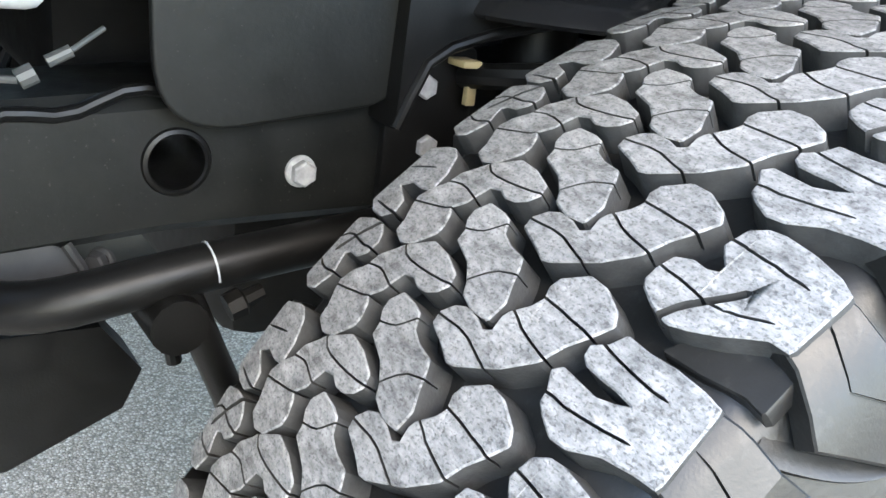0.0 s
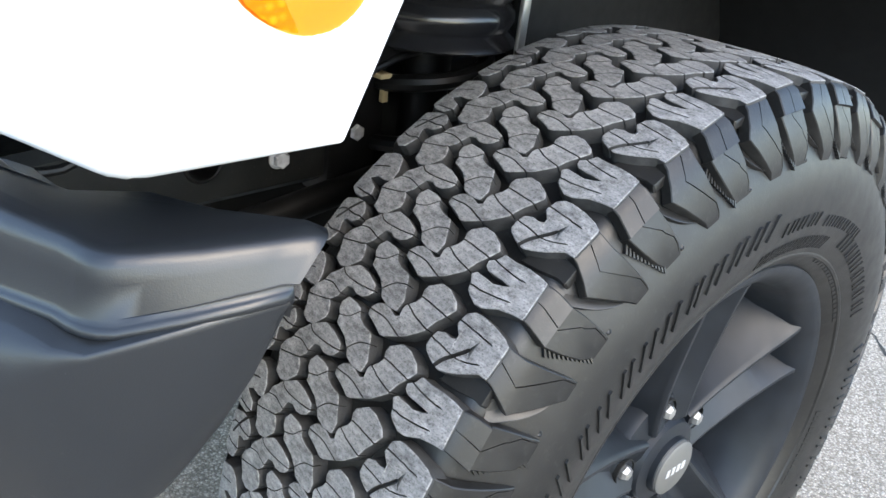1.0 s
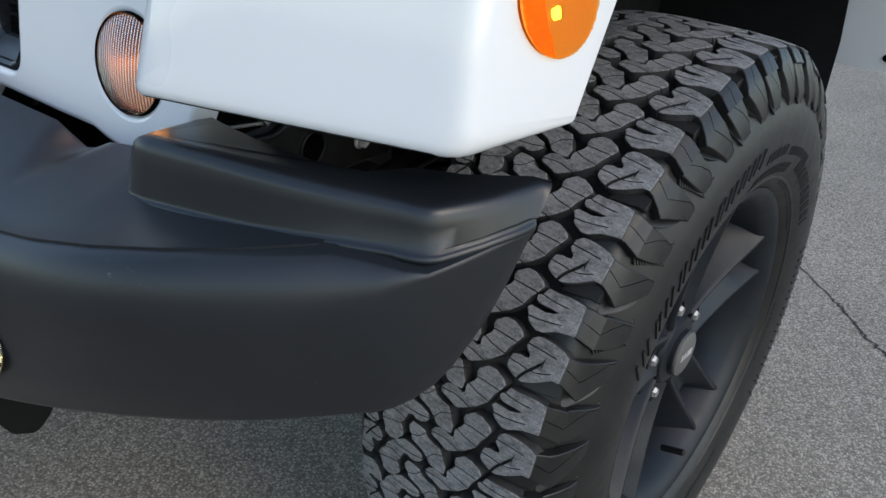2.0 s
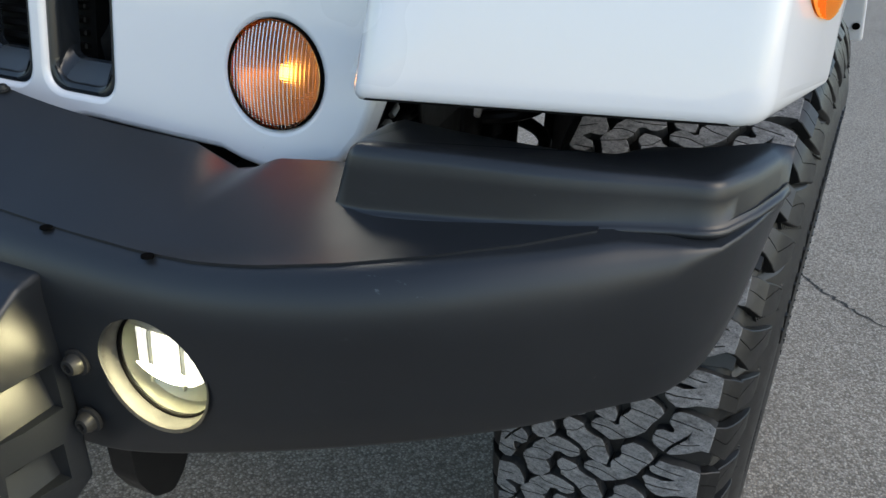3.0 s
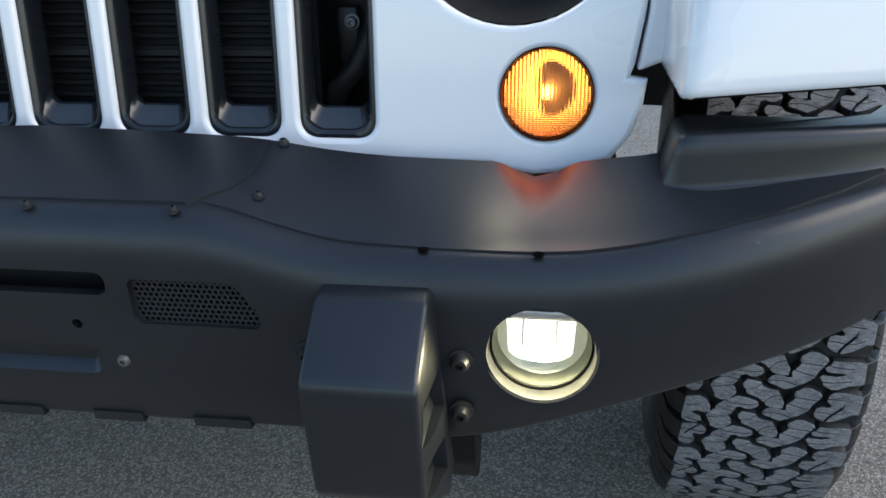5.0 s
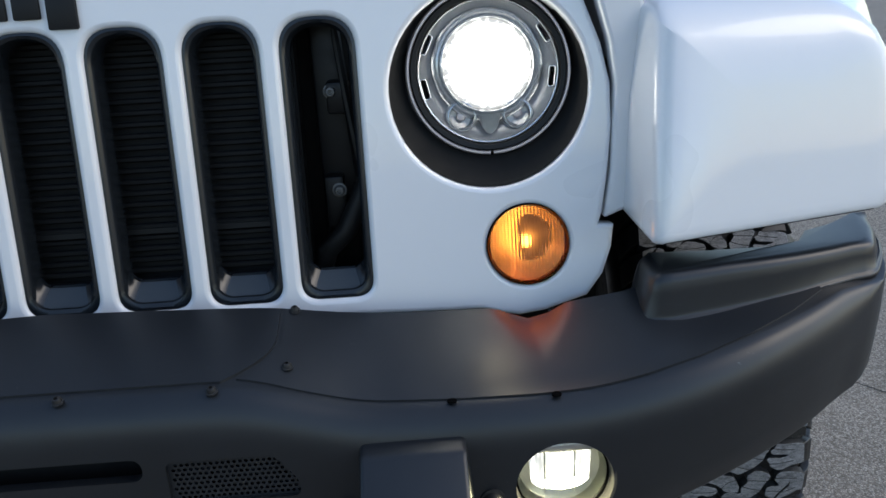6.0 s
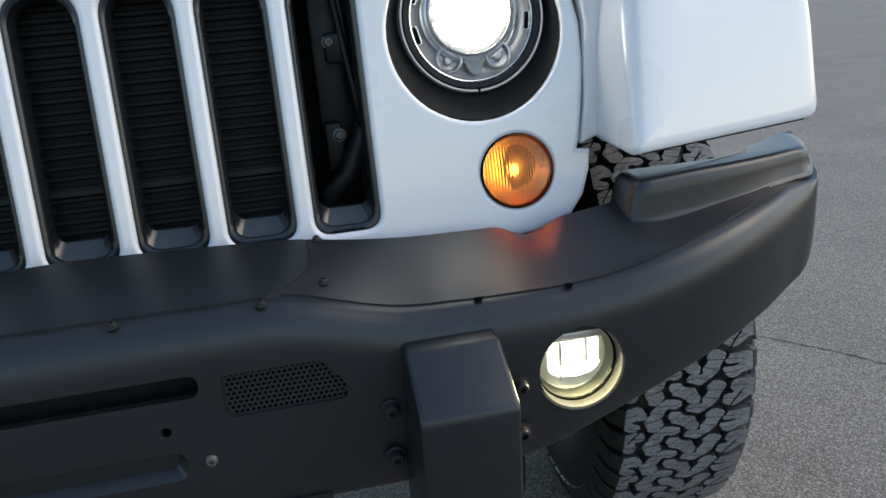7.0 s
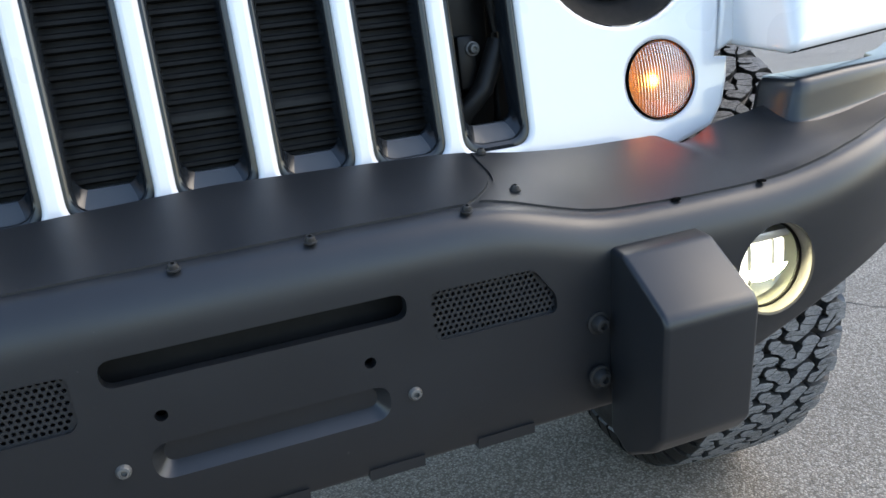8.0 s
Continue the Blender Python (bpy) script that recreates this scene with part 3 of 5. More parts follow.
def build_top_plates(bumper):
    """Plates on top of the bumper, with an open seam between them."""
    def plate(x0, x1, n, front, lift, edge0=None, edge1=None):
        cols = []
        for k in range(n + 1):
            x = x0 + (x1 - x0) * k / n
            row = []
            yf, yr = front(x), smooth_table(REAR_Y, abs(x)) - 0.003
            for j in range(15):
                row.append((x, yf + (yr - yf) * j / 14))
            cols.append(row)
        if edge0:
            for j in range(15):
                dx = edge0(cols[0][j][1])
                for k in range(n + 1):
                    x, y = cols[k][j]
                    cols[k][j] = (x + dx * (1 - k / n), y)
        if edge1:
            for j in range(15):
                dx = edge1(cols[n][j][1])
                for k in range(n + 1):
                    x, y = cols[k][j]
                    cols[k][j] = (x + dx * (k / n), y)
        bm = bmesh.new()
        top = [[bm.verts.new((x, y, top_z(x, y) + lift)) for x, y in row] for row in cols]
        for a, b in zip(top, top[1:]):
            for j in range(14):
                bm.faces.new((a[j], a[j + 1], b[j + 1], b[j]))
        geom = bmesh.ops.extrude_face_region(bm, geom=bm.faces[:])
        for v in geom["geom"]:
            if isinstance(v, bmesh.types.BMVert):
                v.co.z -= lift + 0.002
        return bm
    curve = lambda y: -0.045 * max(0.0, (-0.085 - y) / 0.065) ** 2
    part("centre_plate", plate(-0.2425, 0.2425, 40, lambda x: -0.150, 0.0021, lambda y: -curve(y), curve), STEEL, bumper, "flat black top plate with a curved seam")
    for s in (-1, 1):
        seam = [(0.20, -0.148), (0.245, -0.149), (0.295, -0.153), (0.34, -0.1535), (0.41, -0.1555), (0.508, -0.1590), (0.561, -0.160), (0.609, -0.157), (0.659, -0.148), (0.712, -0.130), (0.76, -0.105), (0.80, -0.076)]
        fr = lambda x: lerp(seam, abs(x)) + 0.003
        part("outer_plate", plate(s * 0.2475, s * 0.80, 110, fr, 0.0018, (lambda y: s * curve(y) * 0.9)), STEEL, bumper, "black top plate over the bumper wing")
    spots = [(0.054, -0.163), (0.192, -0.163), (0.256, -0.126), (0.257, -0.048)]
    data = bolt_mesh(0.0042, 0.0055)
    for s in (-1, 1):
        for x, y in spots:
            tilt = 22 if y < -0.15 else 12
            z = top_z(s * x, y) + (0.0022 if y > -0.15 else 0.0)
            part("bolt", data, DECKBOLT, bumper, at=Matrix.Translation((s * x, y, z)) @ Matrix.Rotation(radians(tilt), 4, 'X'))
        for x, y in ((0.41, -0.157), (0.508, -0.161)):
            part("bolt_hole", lathe([(0.0046, -0.001), (0.0046, 0.0004), (0.0, 0.0004)], 18), DARK, bumper, at=Matrix.Translation((s * x, y, top_z(s * x, y) + 0.0018)))
        part("bolt", bolt_mesh(0.0062, 0.007), BOLTGREY, bumper, at=Matrix.Translation((s * 0.122, -0.1702, 0.571)) @ Matrix.Rotation(radians(93), 4, 'X'))


bumper = build_bumper()
build_top_plates(bumper)

# ---- grille ----
LEAN_BACK = math.atan(0.11)
GRILLE = Matrix.Translation((0, -0.0075, 0.70)) @ Matrix.Rotation(-LEAN_BACK, 4, 'X') @ UPRIGHT


def slot_loop(x, grow=0.0, low=0.0):
    x = x + 0.003
    w = 0.0390 + grow
    z0, z1 = 0.7400 - grow + low, 1.0375 + grow
    pts = [(x - w, z0 - 0.70), (x + w, z0 - 0.70), (x + w, z1 - 0.70), (x - w, z1 - 0.70)]
    return rounded(pts, [0.021, 0.021, 0.034, 0.034], 8)


def build_grille():
    right = [(0.235, -0.030), (0.27, 0.014), (0.305, 0.020), (0.40, 0.017), (0.455, 0.016), (0.475, 0.010), (0.497, 0.0065), (0.525, 0.010), (0.548, 0.017), (0.572, 0.024), (0.590, 0.048), (0.600, 0.078), (0.603, 0.102), (0.586, 0.104), (0.590, 0.115), (0.597, 0.16), (0.602, 0.21), (0.601, 0.255), (0.592, 0.295), (0.574, 0.342), (0.545, 0.385), (0.50, 0.415), (0.44, 0.428)]
    outline = right + [(-x, z) for x, z in reversed(right)]
    holes = [slot_loop(k * 0.0985) for k in range(-3, 4)]
    for s in (-1, 1):
        holes.append(circle(s * 0.4735, 0.2555, 0.105))
        holes.append(circle(s * 0.508, 0.086, 0.0445))
    me = shape([outline] + holes, 0.030, 0.006, 3)
    grille = part("grille", me, PAINT, car, "white seven-slot grille panel", at=GRILLE @ Matrix.Translation((0, 0, -0.015)))
    for k in range(-3, 4):
        x = k * 0.0985
        rings = []
        for grow, low, d in ((0.0025, 0, -0.0085), (0.0008, 0, -0.0048), (-0.0026, 0.001, -0.0040), (-0.0056, 0.002, -0.0060), (-0.0080, 0.002, -0.012), (-0.0085, 0.002, -0.034)):
            rings.append([(px, pz, d) for px, pz in slot_loop(x, grow, low)])
        surround = part("slot_insert", loft(rings, caps=False), SLOT, car, "black slot surround", at=GRILLE)
        # sloping floor of the slot
        floor, cheeks = [], ([], [])
        for z, d, w in ((0.0420, -0.0045, 0.0225), (0.0440, -0.0065, 0.0250), (0.056, -0.0130, 0.0225), (0.0680, -0.0220, 0.0190), (0.0690, -0.030, 0.0190)):
            bend = 0.004 * (0.069 - z) / 0.027
            floor.append([(x + 0.003 + w * u, z + bend * abs(u) ** 3, d) for u in (-1, -0.8, -0.5, 0, 0.5, 0.8, 1)])
            for side, rows in zip((-1, 1), cheeks):
                rows.append([(x + 0.003 + side * (w + (0.0335 - w) * k), z + bend + 0.015 * k ** 1.6, d) for k in (0, 0.35, 0.7, 1)])
        for rows in cheeks:
            part("slot_cheek", loft(rows, closed=False), SLOT, surround)
        part("slot_floor", loft(floor, closed=False), SCOOP, surround)
    # radiator shutter behind the slots
    bars = [box(-0.36, 0.262, -0.004, 0.004, 0.004 + k * 0.0125, 0.0105 + k * 0.0125, 0.0015, 1) for k in range(27)]
    core = part("radiator", box(-0.38, 0.268, 0.004, 0.03, -0.02, 0.36), FIN, car, "dark finned radiator behind the grille", at=Matrix.Translation((0, 0.044, 0.70)) @ Matrix.Rotation(-LEAN_BACK, 4, 'X'))
    for bar in bars:
        part("fin", bar, FIN, core, smooth=0)
    part("seal_strip", box(-0.37, 0.264, -0.007, 0.0, 0.112, 0.118), PLASTIC, core)
    # bracket seen in the end slot
    brk = part("headlamp_bracket", join(box(0.285, 0.335, 0.085, 0.10, 0.74, 1.05, 0.004), box(0.288, 0.31, 0.065, 0.09, 0.80, 0.86, 0.004), box(0.30, 0.325, 0.06, 0.09, 0.93, 0.965, 0.004), tube([(0.326, 0.06, 0.76), (0.330, 0.055, 0.86), (0.322, 0.06, 0.95), (0.315, 0.07, 1.02)], 0.005, 8)), CHASSIS, car, "black bracket with bolts and a hose")
    for z in (0.845, 0.955):
        part("bolt", bolt_mesh(0.006, 0.008), BOLTGREY, brk, at=Matrix.Translation((0.305, 0.064, z)) @ Matrix.Rotation(radians(90), 4, 'X'))
    part("hose", tube([(0.275, 0.075, 0.74), (0.285, 0.06, 0.775), (0.31, 0.055, 0.80), (0.335, 0.06, 0.85)], 0.012, 12), PLASTIC, car, "black rubber hose behind the slot")
    # plain badge bars in place of the maker's name
    letters = bmesh.new()
    for x0, x1, z0, z1 in ((-0.068, -0.036, 0.349, 0.392), (-0.030, -0.003, 0.349, 0.376), (0.003, 0.030, 0.349, 0.376), (0.036, 0.066, 0.338, 0.376)):
        letters = join(letters, box(x0, x1, z0, z1, 0.0, 0.006, 0.002))
    part("badge", letters, PLASTIC, grille, "raised dark badge shapes", at=Matrix.Translation((0, 0, 0.015)))
    return grille


build_grille()


def build_headlamp(s):
    at = Matrix.Translation((s * 0.4755, 0.040, 0.969)) @ Matrix.Rotation(radians(-96), 4, 'X')
    # dark surround: a funnel from the panel's opening to the lamp
    a, b = [], []
    for k in range(64):
        t = 2 * math.pi * k / 64
        a.append((s * 0.4735 + 0.1052 * math.cos(t), 0.9555 + 0.1052 * math.sin(t)))
        b.append((s * 0.4755 + 0.0905 * math.cos(t), 0.969 + 0.0905 * math.sin(t)))
    ya = lambda z: -0.004 + 0.11 * (z - 0.70)
    rings = [[(x, ya(z) + 0.003, z) for x, z in a], [(x, ya(z) + 0.010, z) for x, z in [(x * 0.97 + s * 0.4755 * 0.03, z * 0.97 + 0.969 * 0.03) for x, z in a]], [(x, 0.05 + 0.11 * (z - 0.969), z) for x, z in b], [(x, 0.09, z) for x, z in b]]
    lamp = part("headlamp", loft(rings, caps=False), LINER, car, "round lit headlamp with a chrome ring")
    steps = [radians(91 + 358 * k / 72) for k in range(73)]
    ring = loft([[(r * math.cos(a), r * math.sin(a), d) for r, d in ((0.0885, 0.012), (0.0885, 0.004), (0.0870, 0.001), (0.0850, 0.001), (0.0840, 0.006), (0.0840, 0.012))] for a in steps])
    part("chrome_ring", ring, SATIN, lamp, "thin satin metal ring with a gap at its foot", at=at)
    part("black_ring", lathe([(0.0848, 0.008), (0.0825, 0.002), (0.0775, 0.003), (0.0752, 0.010)], 64), PLASTIC, lamp, at=at)
    part("bowl_rim", lathe([(0.0760, 0.0085), (0.0748, 0.0062), (0.0735, 0.0065), (0.0728, 0.012)], 64), BOWLEDGE, lamp, at=at)
    part("bowl", lathe([(0.075, 0.008), (0.0725, 0.015), (0.0640, 0.0225), (0.0620, 0.0235), (0.050, 0.030), (0.0, 0.040)], 64), BOWL, lamp, "silver reflector bowl", at=at)
    up = at @ Matrix.Translation((0, -0.0070, 0))
    part("projector_tube", lathe([(0.0600, 0.0270), (0.0590, 0.0190), (0.0570, 0.0178), (0.0555, 0.0190), (0.0545, 0.0155), (0.0525, 0.0145), (0.0512, 0.0160), (0.0505, 0.0122), (0.0488, 0.0112), (0.0475, 0.0130), (0.0465, 0.0260)], 64), BOWLEDGE, lamp, "stepped silver tube round the projector", at=up)
    part("projector", lathe([(0.0470, 0.026), (0.0465, 0.016), (0.038, 0.010), (0.020, 0.007), (0.0, 0.006)], 48), HEADGLOW, lamp, "glowing white projector lens", at=up)
    for dx in (-0.030, 0.030):
        here = at @ Matrix.Translation((dx, 0.0455, 0))
        small = part("small_projector", lathe([(0.0168, 0.030), (0.0165, 0.0175), (0.0158, 0.0160), (0.0146, 0.0158), (0.0138, 0.0180), (0.0132, 0.0240), (0.0, 0.0270)], 36), BOWL, lamp, "small unlit lens in a silver cup", at=here)
        part("cup_rim", lathe([(0.0150, 0.0160), (0.0147, 0.0148), (0.0138, 0.0146), (0.0133, 0.0160)], 36), BOWLEDGE, small)
        part("cup_core", lathe([(0.0062, 0.0250), (0.0058, 0.0210), (0.0042, 0.0196), (0.0, 0.0192)], 20), SATIN, small)
        lens = part("small_lens", lathe([(0.0137, 0.0165), (0.0105, 0.0132), (0.0055, 0.0112), (0.0, 0.0106)], 32), CLEAR, small)
        lens.visible_shadow = False
    flutes = bmesh.new()
    for k in range(9):
        u = k - 4
        flutes = join(flutes, loft([[(u * 0.0029 + o, 0.0440, 0.0135 + h) for o, h in ((-0.00125, 0.006), (-0.0009, 0.001), (0.0, 0.0), (0.0009, 0.001), (0.00125, 0.006))], [(u * 0.0020 + o * 0.8, 0.0660 - 0.0004 * u * u, 0.0150 + h) for o, h in ((-0.00125, 0.006), (-0.0009, 0.001), (0.0, 0.0), (0.0009, 0.001), (0.00125, 0.006))]]))
    part("fan_lens", flutes, BOWLEDGE, lamp, "fan of upright flutes under the projector", at=at)
    for x, y in ((-0.0645, -0.0310), (-0.0680, 0.0155), (0.0610, -0.0370), (0.0680, 0.0090)):
        ang = math.atan2(y, x)
        m = at @ Matrix.Rotation(ang, 4, 'Z') @ Matrix.Translation((math.hypot(x, y) - 0.0005, 0, 0.0010))
        slit = part("slit", box(-0.0028, 0.0028, -0.0100, 0.0100, 0.010, 0.018, 0.0022), DARK, lamp, at=m)
        part("slit_edge", shape([rounded([(-0.0040, -0.0114), (0.0040, -0.0114), (0.0040, 0.0114), (-0.0040, 0.0114)], 0.0036, 5), rounded([(-0.0028, -0.0101), (0.0028, -0.0101), (0.0028, 0.0101), (-0.0028, 0.0101)], 0.0024, 5)], 0.003, 0.0005, 1), BOWLEDGE, slit, at=Matrix.Translation((0, 0, 0.0105)))
    glass = part("outer_lens", lathe([(0.080, 0.006), (0.07, 0.001), (0.045, -0.005), (0.02, -0.008), (0.0, -0.0085)], 48), CLEAR, lamp, "clear outer lens", at=at)
    glass.visible_shadow = False


def ribbed_lens(r, tall, base, dome, strength=1.0):
    """A shallow dome of small prisms in upright columns."""
    bm = bmesh.new()
    n = 220
    grid = {}
    for i in range(n + 1):
        for j in range(n + 1):
            x, y = (i / n * 2 - 1) * r, (j / n * 2 - 1) * r
            if x * x + y * y <= r * r:
                d = 1 - (x * x + y * y) / r ** 2
                ripple = strength * (0.00036 * math.sin(x * 1745) + 0.00020 * math.sin(y * 3000))
                grid[i, j] = bm.verts.new((x, y * tall, base + dome * d + ripple))
    for i in range(n):
        for j in range(n):
            q = [grid.get(k) for k in ((i, j), (i + 1, j), (i + 1, j + 1), (i, j + 1))]
            q = [v for v in q if v]
            if len(q) >= 3:
                bm.faces.new(q)
    return bm


def build_signal(s):
    at = Matrix.Translation((s * 0.508, 0.002, 0.786)) @ Matrix.Rotation(radians(-96), 4, 'X')
    sig = part("turn_signal", lathe([(0.0450, 0.010), (0.0450, -0.001), (0.0442, -0.0025), (0.0432, -0.001), (0.0428, 0.006)], 56), AMBER, car, "round amber turn signal, lit", at=at)
    part("gasket", lathe([(0.0452, 0.004), (0.0452, 0.000), (0.0449, -0.0016), (0.0446, -0.0018)], 56), DARK, sig)
    part("bowl", lathe([(0.042 * k / 16, 0.030 - 0.026 * (k / 16) ** 2) for k in range(16, -1, -1)], 48), AMBERBOWL, sig)
    part("bulb", lathe([(0.0, 0.0078), (0.0034, 0.0088), (0.0050, 0.0125), (0.0040, 0.0165), (0.0022, 0.0185), (0.0, 0.0190)], 24), BULB, sig, "glowing amber bulb", at=Matrix.Diagonal((0.9, 1.3, 1, 1)))
    bm = ribbed_lens(0.0430, 1.0, -0.001, -0.006)
    lens = part("lens", bm, PALEAMBER, sig, "ribbed amber lens", smooth=60)
    lens.visible_shadow = False
    # light that the lit signal and headlamp throw on the bumper
    glow = bpy.data.lights.new("turn_signal_light", 'AREA')
    glow.shape, glow.size, glow.energy, glow.spread, glow.color = 'DISK', 0.08, 0.006, radians(100), (1.0, 0.10, 0.008)
    new("turn_signal_light", glow).matrix_world = look((s * 0.508, -0.012, 0.785), (s * 0.506, -0.06, 0.735))
    spill = bpy.data.lights.new("headlamp_light", 'AREA')
    spill.shape, spill.size, spill.energy, spill.spread, spill.color = 'DISK', 0.030, 0.0007, radians(16), (1.0, 0.84, 0.55)
    new("headlamp_light", spill).matrix_world = look((s * 0.4755, 0.022, 0.945), (s * 0.462, -0.138, 0.70))


for side in (1, -1):
    build_headlamp(side)
    build_signal(side)


# ---- fenders ----
def build_fender(s):
    def y_front(x, z):
        return -0.084 + (x - 0.621) * 0.154 + (z - 0.80) * 0.13 + max(0.0, (z - 0.975) / 0.06) ** 2 * 0.045
    front = rounded([(0.634, 1.036), (0.878, 1.040), (0.890, 0.812), (0.621, 0.800)], [0.020, 0.150, 0.022, 0.010], 8)
    cx, cz = 0.76, 0.90
    loops = []
    for f, push in ((0.02, 0.0), (0.35, 0.0), (0.6, 0.0), (0.8, 0.0), (0.88, 0.0), (0.925, 0.0010), (0.955, 0.0030), (0.978, 0.0065), (0.992, 0.0105), (1.0, 0.016)):
        ring = [(cx + (x - cx) * f, cz + (z - cz) * f) for x, z in front]
        loops.append([(s * x, y_front(x, z) + push, z) for x, z in ring])
    # low y, high y, then inner top, outer top, outer bottom, inner bottom and the outer corner's radius
    rest = [
        (0.042, 0.070, (0.616, 1.052), (0.906, 1.056), (0.9165, 0.827), (0.611, 0.815), 0.125),
        (0.056, 0.085, (0.617, 1.055), (0.908, 1.059), (0.9165, 0.856), (0.613, 0.845), 0.115),
        (0.104, 0.140, (0.620, 1.062), (0.912, 1.064), (0.9190, 0.962), (0.620, 0.962), 0.075),
        (0.300, 0.300, (0.620, 1.072), (0.918, 1.071), (0.928, 0.984), (0.620, 0.984), 0.045),
        (0.520, 0.520, (0.620, 1.075), (0.928, 1.070), (0.938, 0.986), (0.620, 0.986), 0.045),
        (0.840, 0.860, (0.620, 1.050), (0.944, 1.035), (0.955, 0.950), (0.620, 0.950), 0.045),
        (1.030, 1.060, (0.620, 0.965), (0.968, 0.945), (0.980, 0.860), (0.620, 0.860), 0.040),
        (1.100, 1.125, (0.620, 0.780), (0.992, 0.770), (1.004, 0.692), (0.620, 0.700), 0.020)]
    for y0, y1, it, ot, ob_, ib, r in rest:
        ring = rounded([it, ot, ob_, ib], [0.015, r, 0.008, 0.008], 8)
        low, high = min(z for _, z in ring), max(z for _, z in ring)
        loops.append([(s * x, y0 + (y1 - y0) * (z - low) / (high - low), z) for x, z in ring])
    fender = part("fender", loft(loops), PAINT, car, "white squared front fender", smooth=32)
    # Down-facing faces go black, which darkens the end cap's reflection.
    fender.data.materials.append(LINER)
    for poly in fender.data.polygons:
        if poly.normal.z < -0.8 and abs(poly.normal.y) < 0.6:
            poly.material_index = 1
    part("bolt_hole", lathe([(0.0, 0.002), (0.006, 0.002), (0.007, 0.0)], 18), DARK, fender, at=Matrix.Translation((s * 0.987, 1.0880, 0.718)) @ Matrix.Rotation(radians(112), 4, 'X'))
    # amber marker on the outer corner
    face = [Vector((0.887, -0.043, 0.812)), Vector((0.916, 0.046, 0.834)), Vector((0.877, -0.028, 0.945))]
    u = (face[1] - face[0]).normalized()
    nrm = u.cross(face[2] - face[0]).normalized()
    up = nrm.cross(u).normalized()
    c = Vector((0.9005, 0.0265, 0.9105)) - nrm * 0.0028
    m = Matrix(((u.x, up.x, nrm.x, c.x), (u.y, up.y, nrm.y, c.y), (u.z, up.z, nrm.z, c.z), (0, 0, 0, 1)))
    if s < 0:
        m = Matrix.Diagonal((-1, 1, 1, 1)) @ m @ Matrix.Diagonal((-1, 1, 1, 1))
    marker = part("side_marker", shape([[(x * 1.0, y * 1.22) for x, y in circle(0, 0, 0.0328, 40)]], 0.005, 0.0015), AMBER, car, "amber corner marker, lit", at=m)
    lens = part("lens", ribbed_lens(0.0322, 1.22, 0.0054, 0.0026, 0.9), AMBER, marker, "ribbed amber lens", smooth=60)
    lens.visible_shadow = False
    part("backing", lathe([(0.0315, 0.0029), (0.0, 0.0027)], 40), MARKBACK, marker, at=Matrix.Diagonal((1, 1.22, 1, 1)))
    part("bulb", lathe([(0.0055, 0.0028), (0.004, 0.0034), (0.0, 0.0038)], 24), MARKBULB, marker, at=Matrix.Translation((-0.004, -0.010, 0)))
    # inner panel beside the grille
    strip = [(0.592, 0.806), (0.622, 0.818), (0.634, 0.93), (0.632, 1.04), (0.60, 1.10), (0.578, 1.06), (0.597, 0.995), (0.604, 0.95), (0.600, 0.86)]
    me = shape([rounded([(s * x, z) for x, z in strip], 0.006, 3)], 0.03, 0.005)
    part("fender_panel", me, PAINT, car, "white body panel beside the grille", at=Matrix.Translation((0, 0.025, 0)) @ UPRIGHT)
    # wheel well liner
    bm = loft([[(s * 0.60, y, z), (s * 0.915, y, z - 0.01), (s * 0.915, y, z - 0.004), (s * 0.60, y, z + 0.006)] for y, z in ((0.13, 0.945), (0.3, 0.955), (0.55, 0.965), (0.84, 0.945), (0.99, 0.86), (1.06, 0.74), (1.075, 0.50))])
    part("wheel_well_liner", bm, LINER, car, "black plastic wheel well liner")
    part("hood_stop", loft([[(s * x, 0.012 + 0.03 * k, z) for x, z in ((0.578, 1.062), (0.612, 1.050), (0.640, 1.075), (0.628, 1.105), (0.590, 1.100))] for k in (0, 1, 2)]), PLASTIC, car, "black rubber hood stop")
    part("inner_fender", box(min(s * 0.585, s * 0.60), max(s * 0.585, s * 0.60), 0.56, 1.08, 0.50, 0.96, 0.003), LINER, car, "black inner fender wall")
    part("apron", box(min(s * 0.44, s * 0.60), max(s * 0.44, s * 0.60), 0.10, 0.60, 0.93, 0.945, 0.003), LINER, car, "black apron above the frame rail")
    return fender


for side in (1, -1):
    build_fender(side)

# hood and body behind, closing the car
hood = loft([[(-0.60, y, z - 0.06), (-0.60, y, z - 0.03), (-0.56, y, z), (0, y, z + 0.02), (0.56, y, z), (0.60, y, z - 0.03), (0.60, y, z - 0.06)] for y, z in ((0.055, 1.13), (0.10, 1.165), (0.5, 1.19), (1.25, 1.21))])
part("hood", hood, PAINT, car, "white hood")
# Plain dark boxes, added to block sky and ground seen through the car.
part("underbody_filler", box(-0.36, 0.39, 0.30, 0.95, 0.44, 0.68, 0.03), LINER, car, "dark filler box under the engine bay")
part("engine_bay_filler", box(-0.40, 0.40, 0.16, 1.15, 0.66, 1.10, 0.03), LINER, car, "dark filler box in the engine bay")
part("firewall", box(-0.62, 0.62, 1.20, 1.25, 0.45, 1.2), LINER, car)


# ---- wheels ----
TYRE_R = 0.414
PITCH = 360 / 52
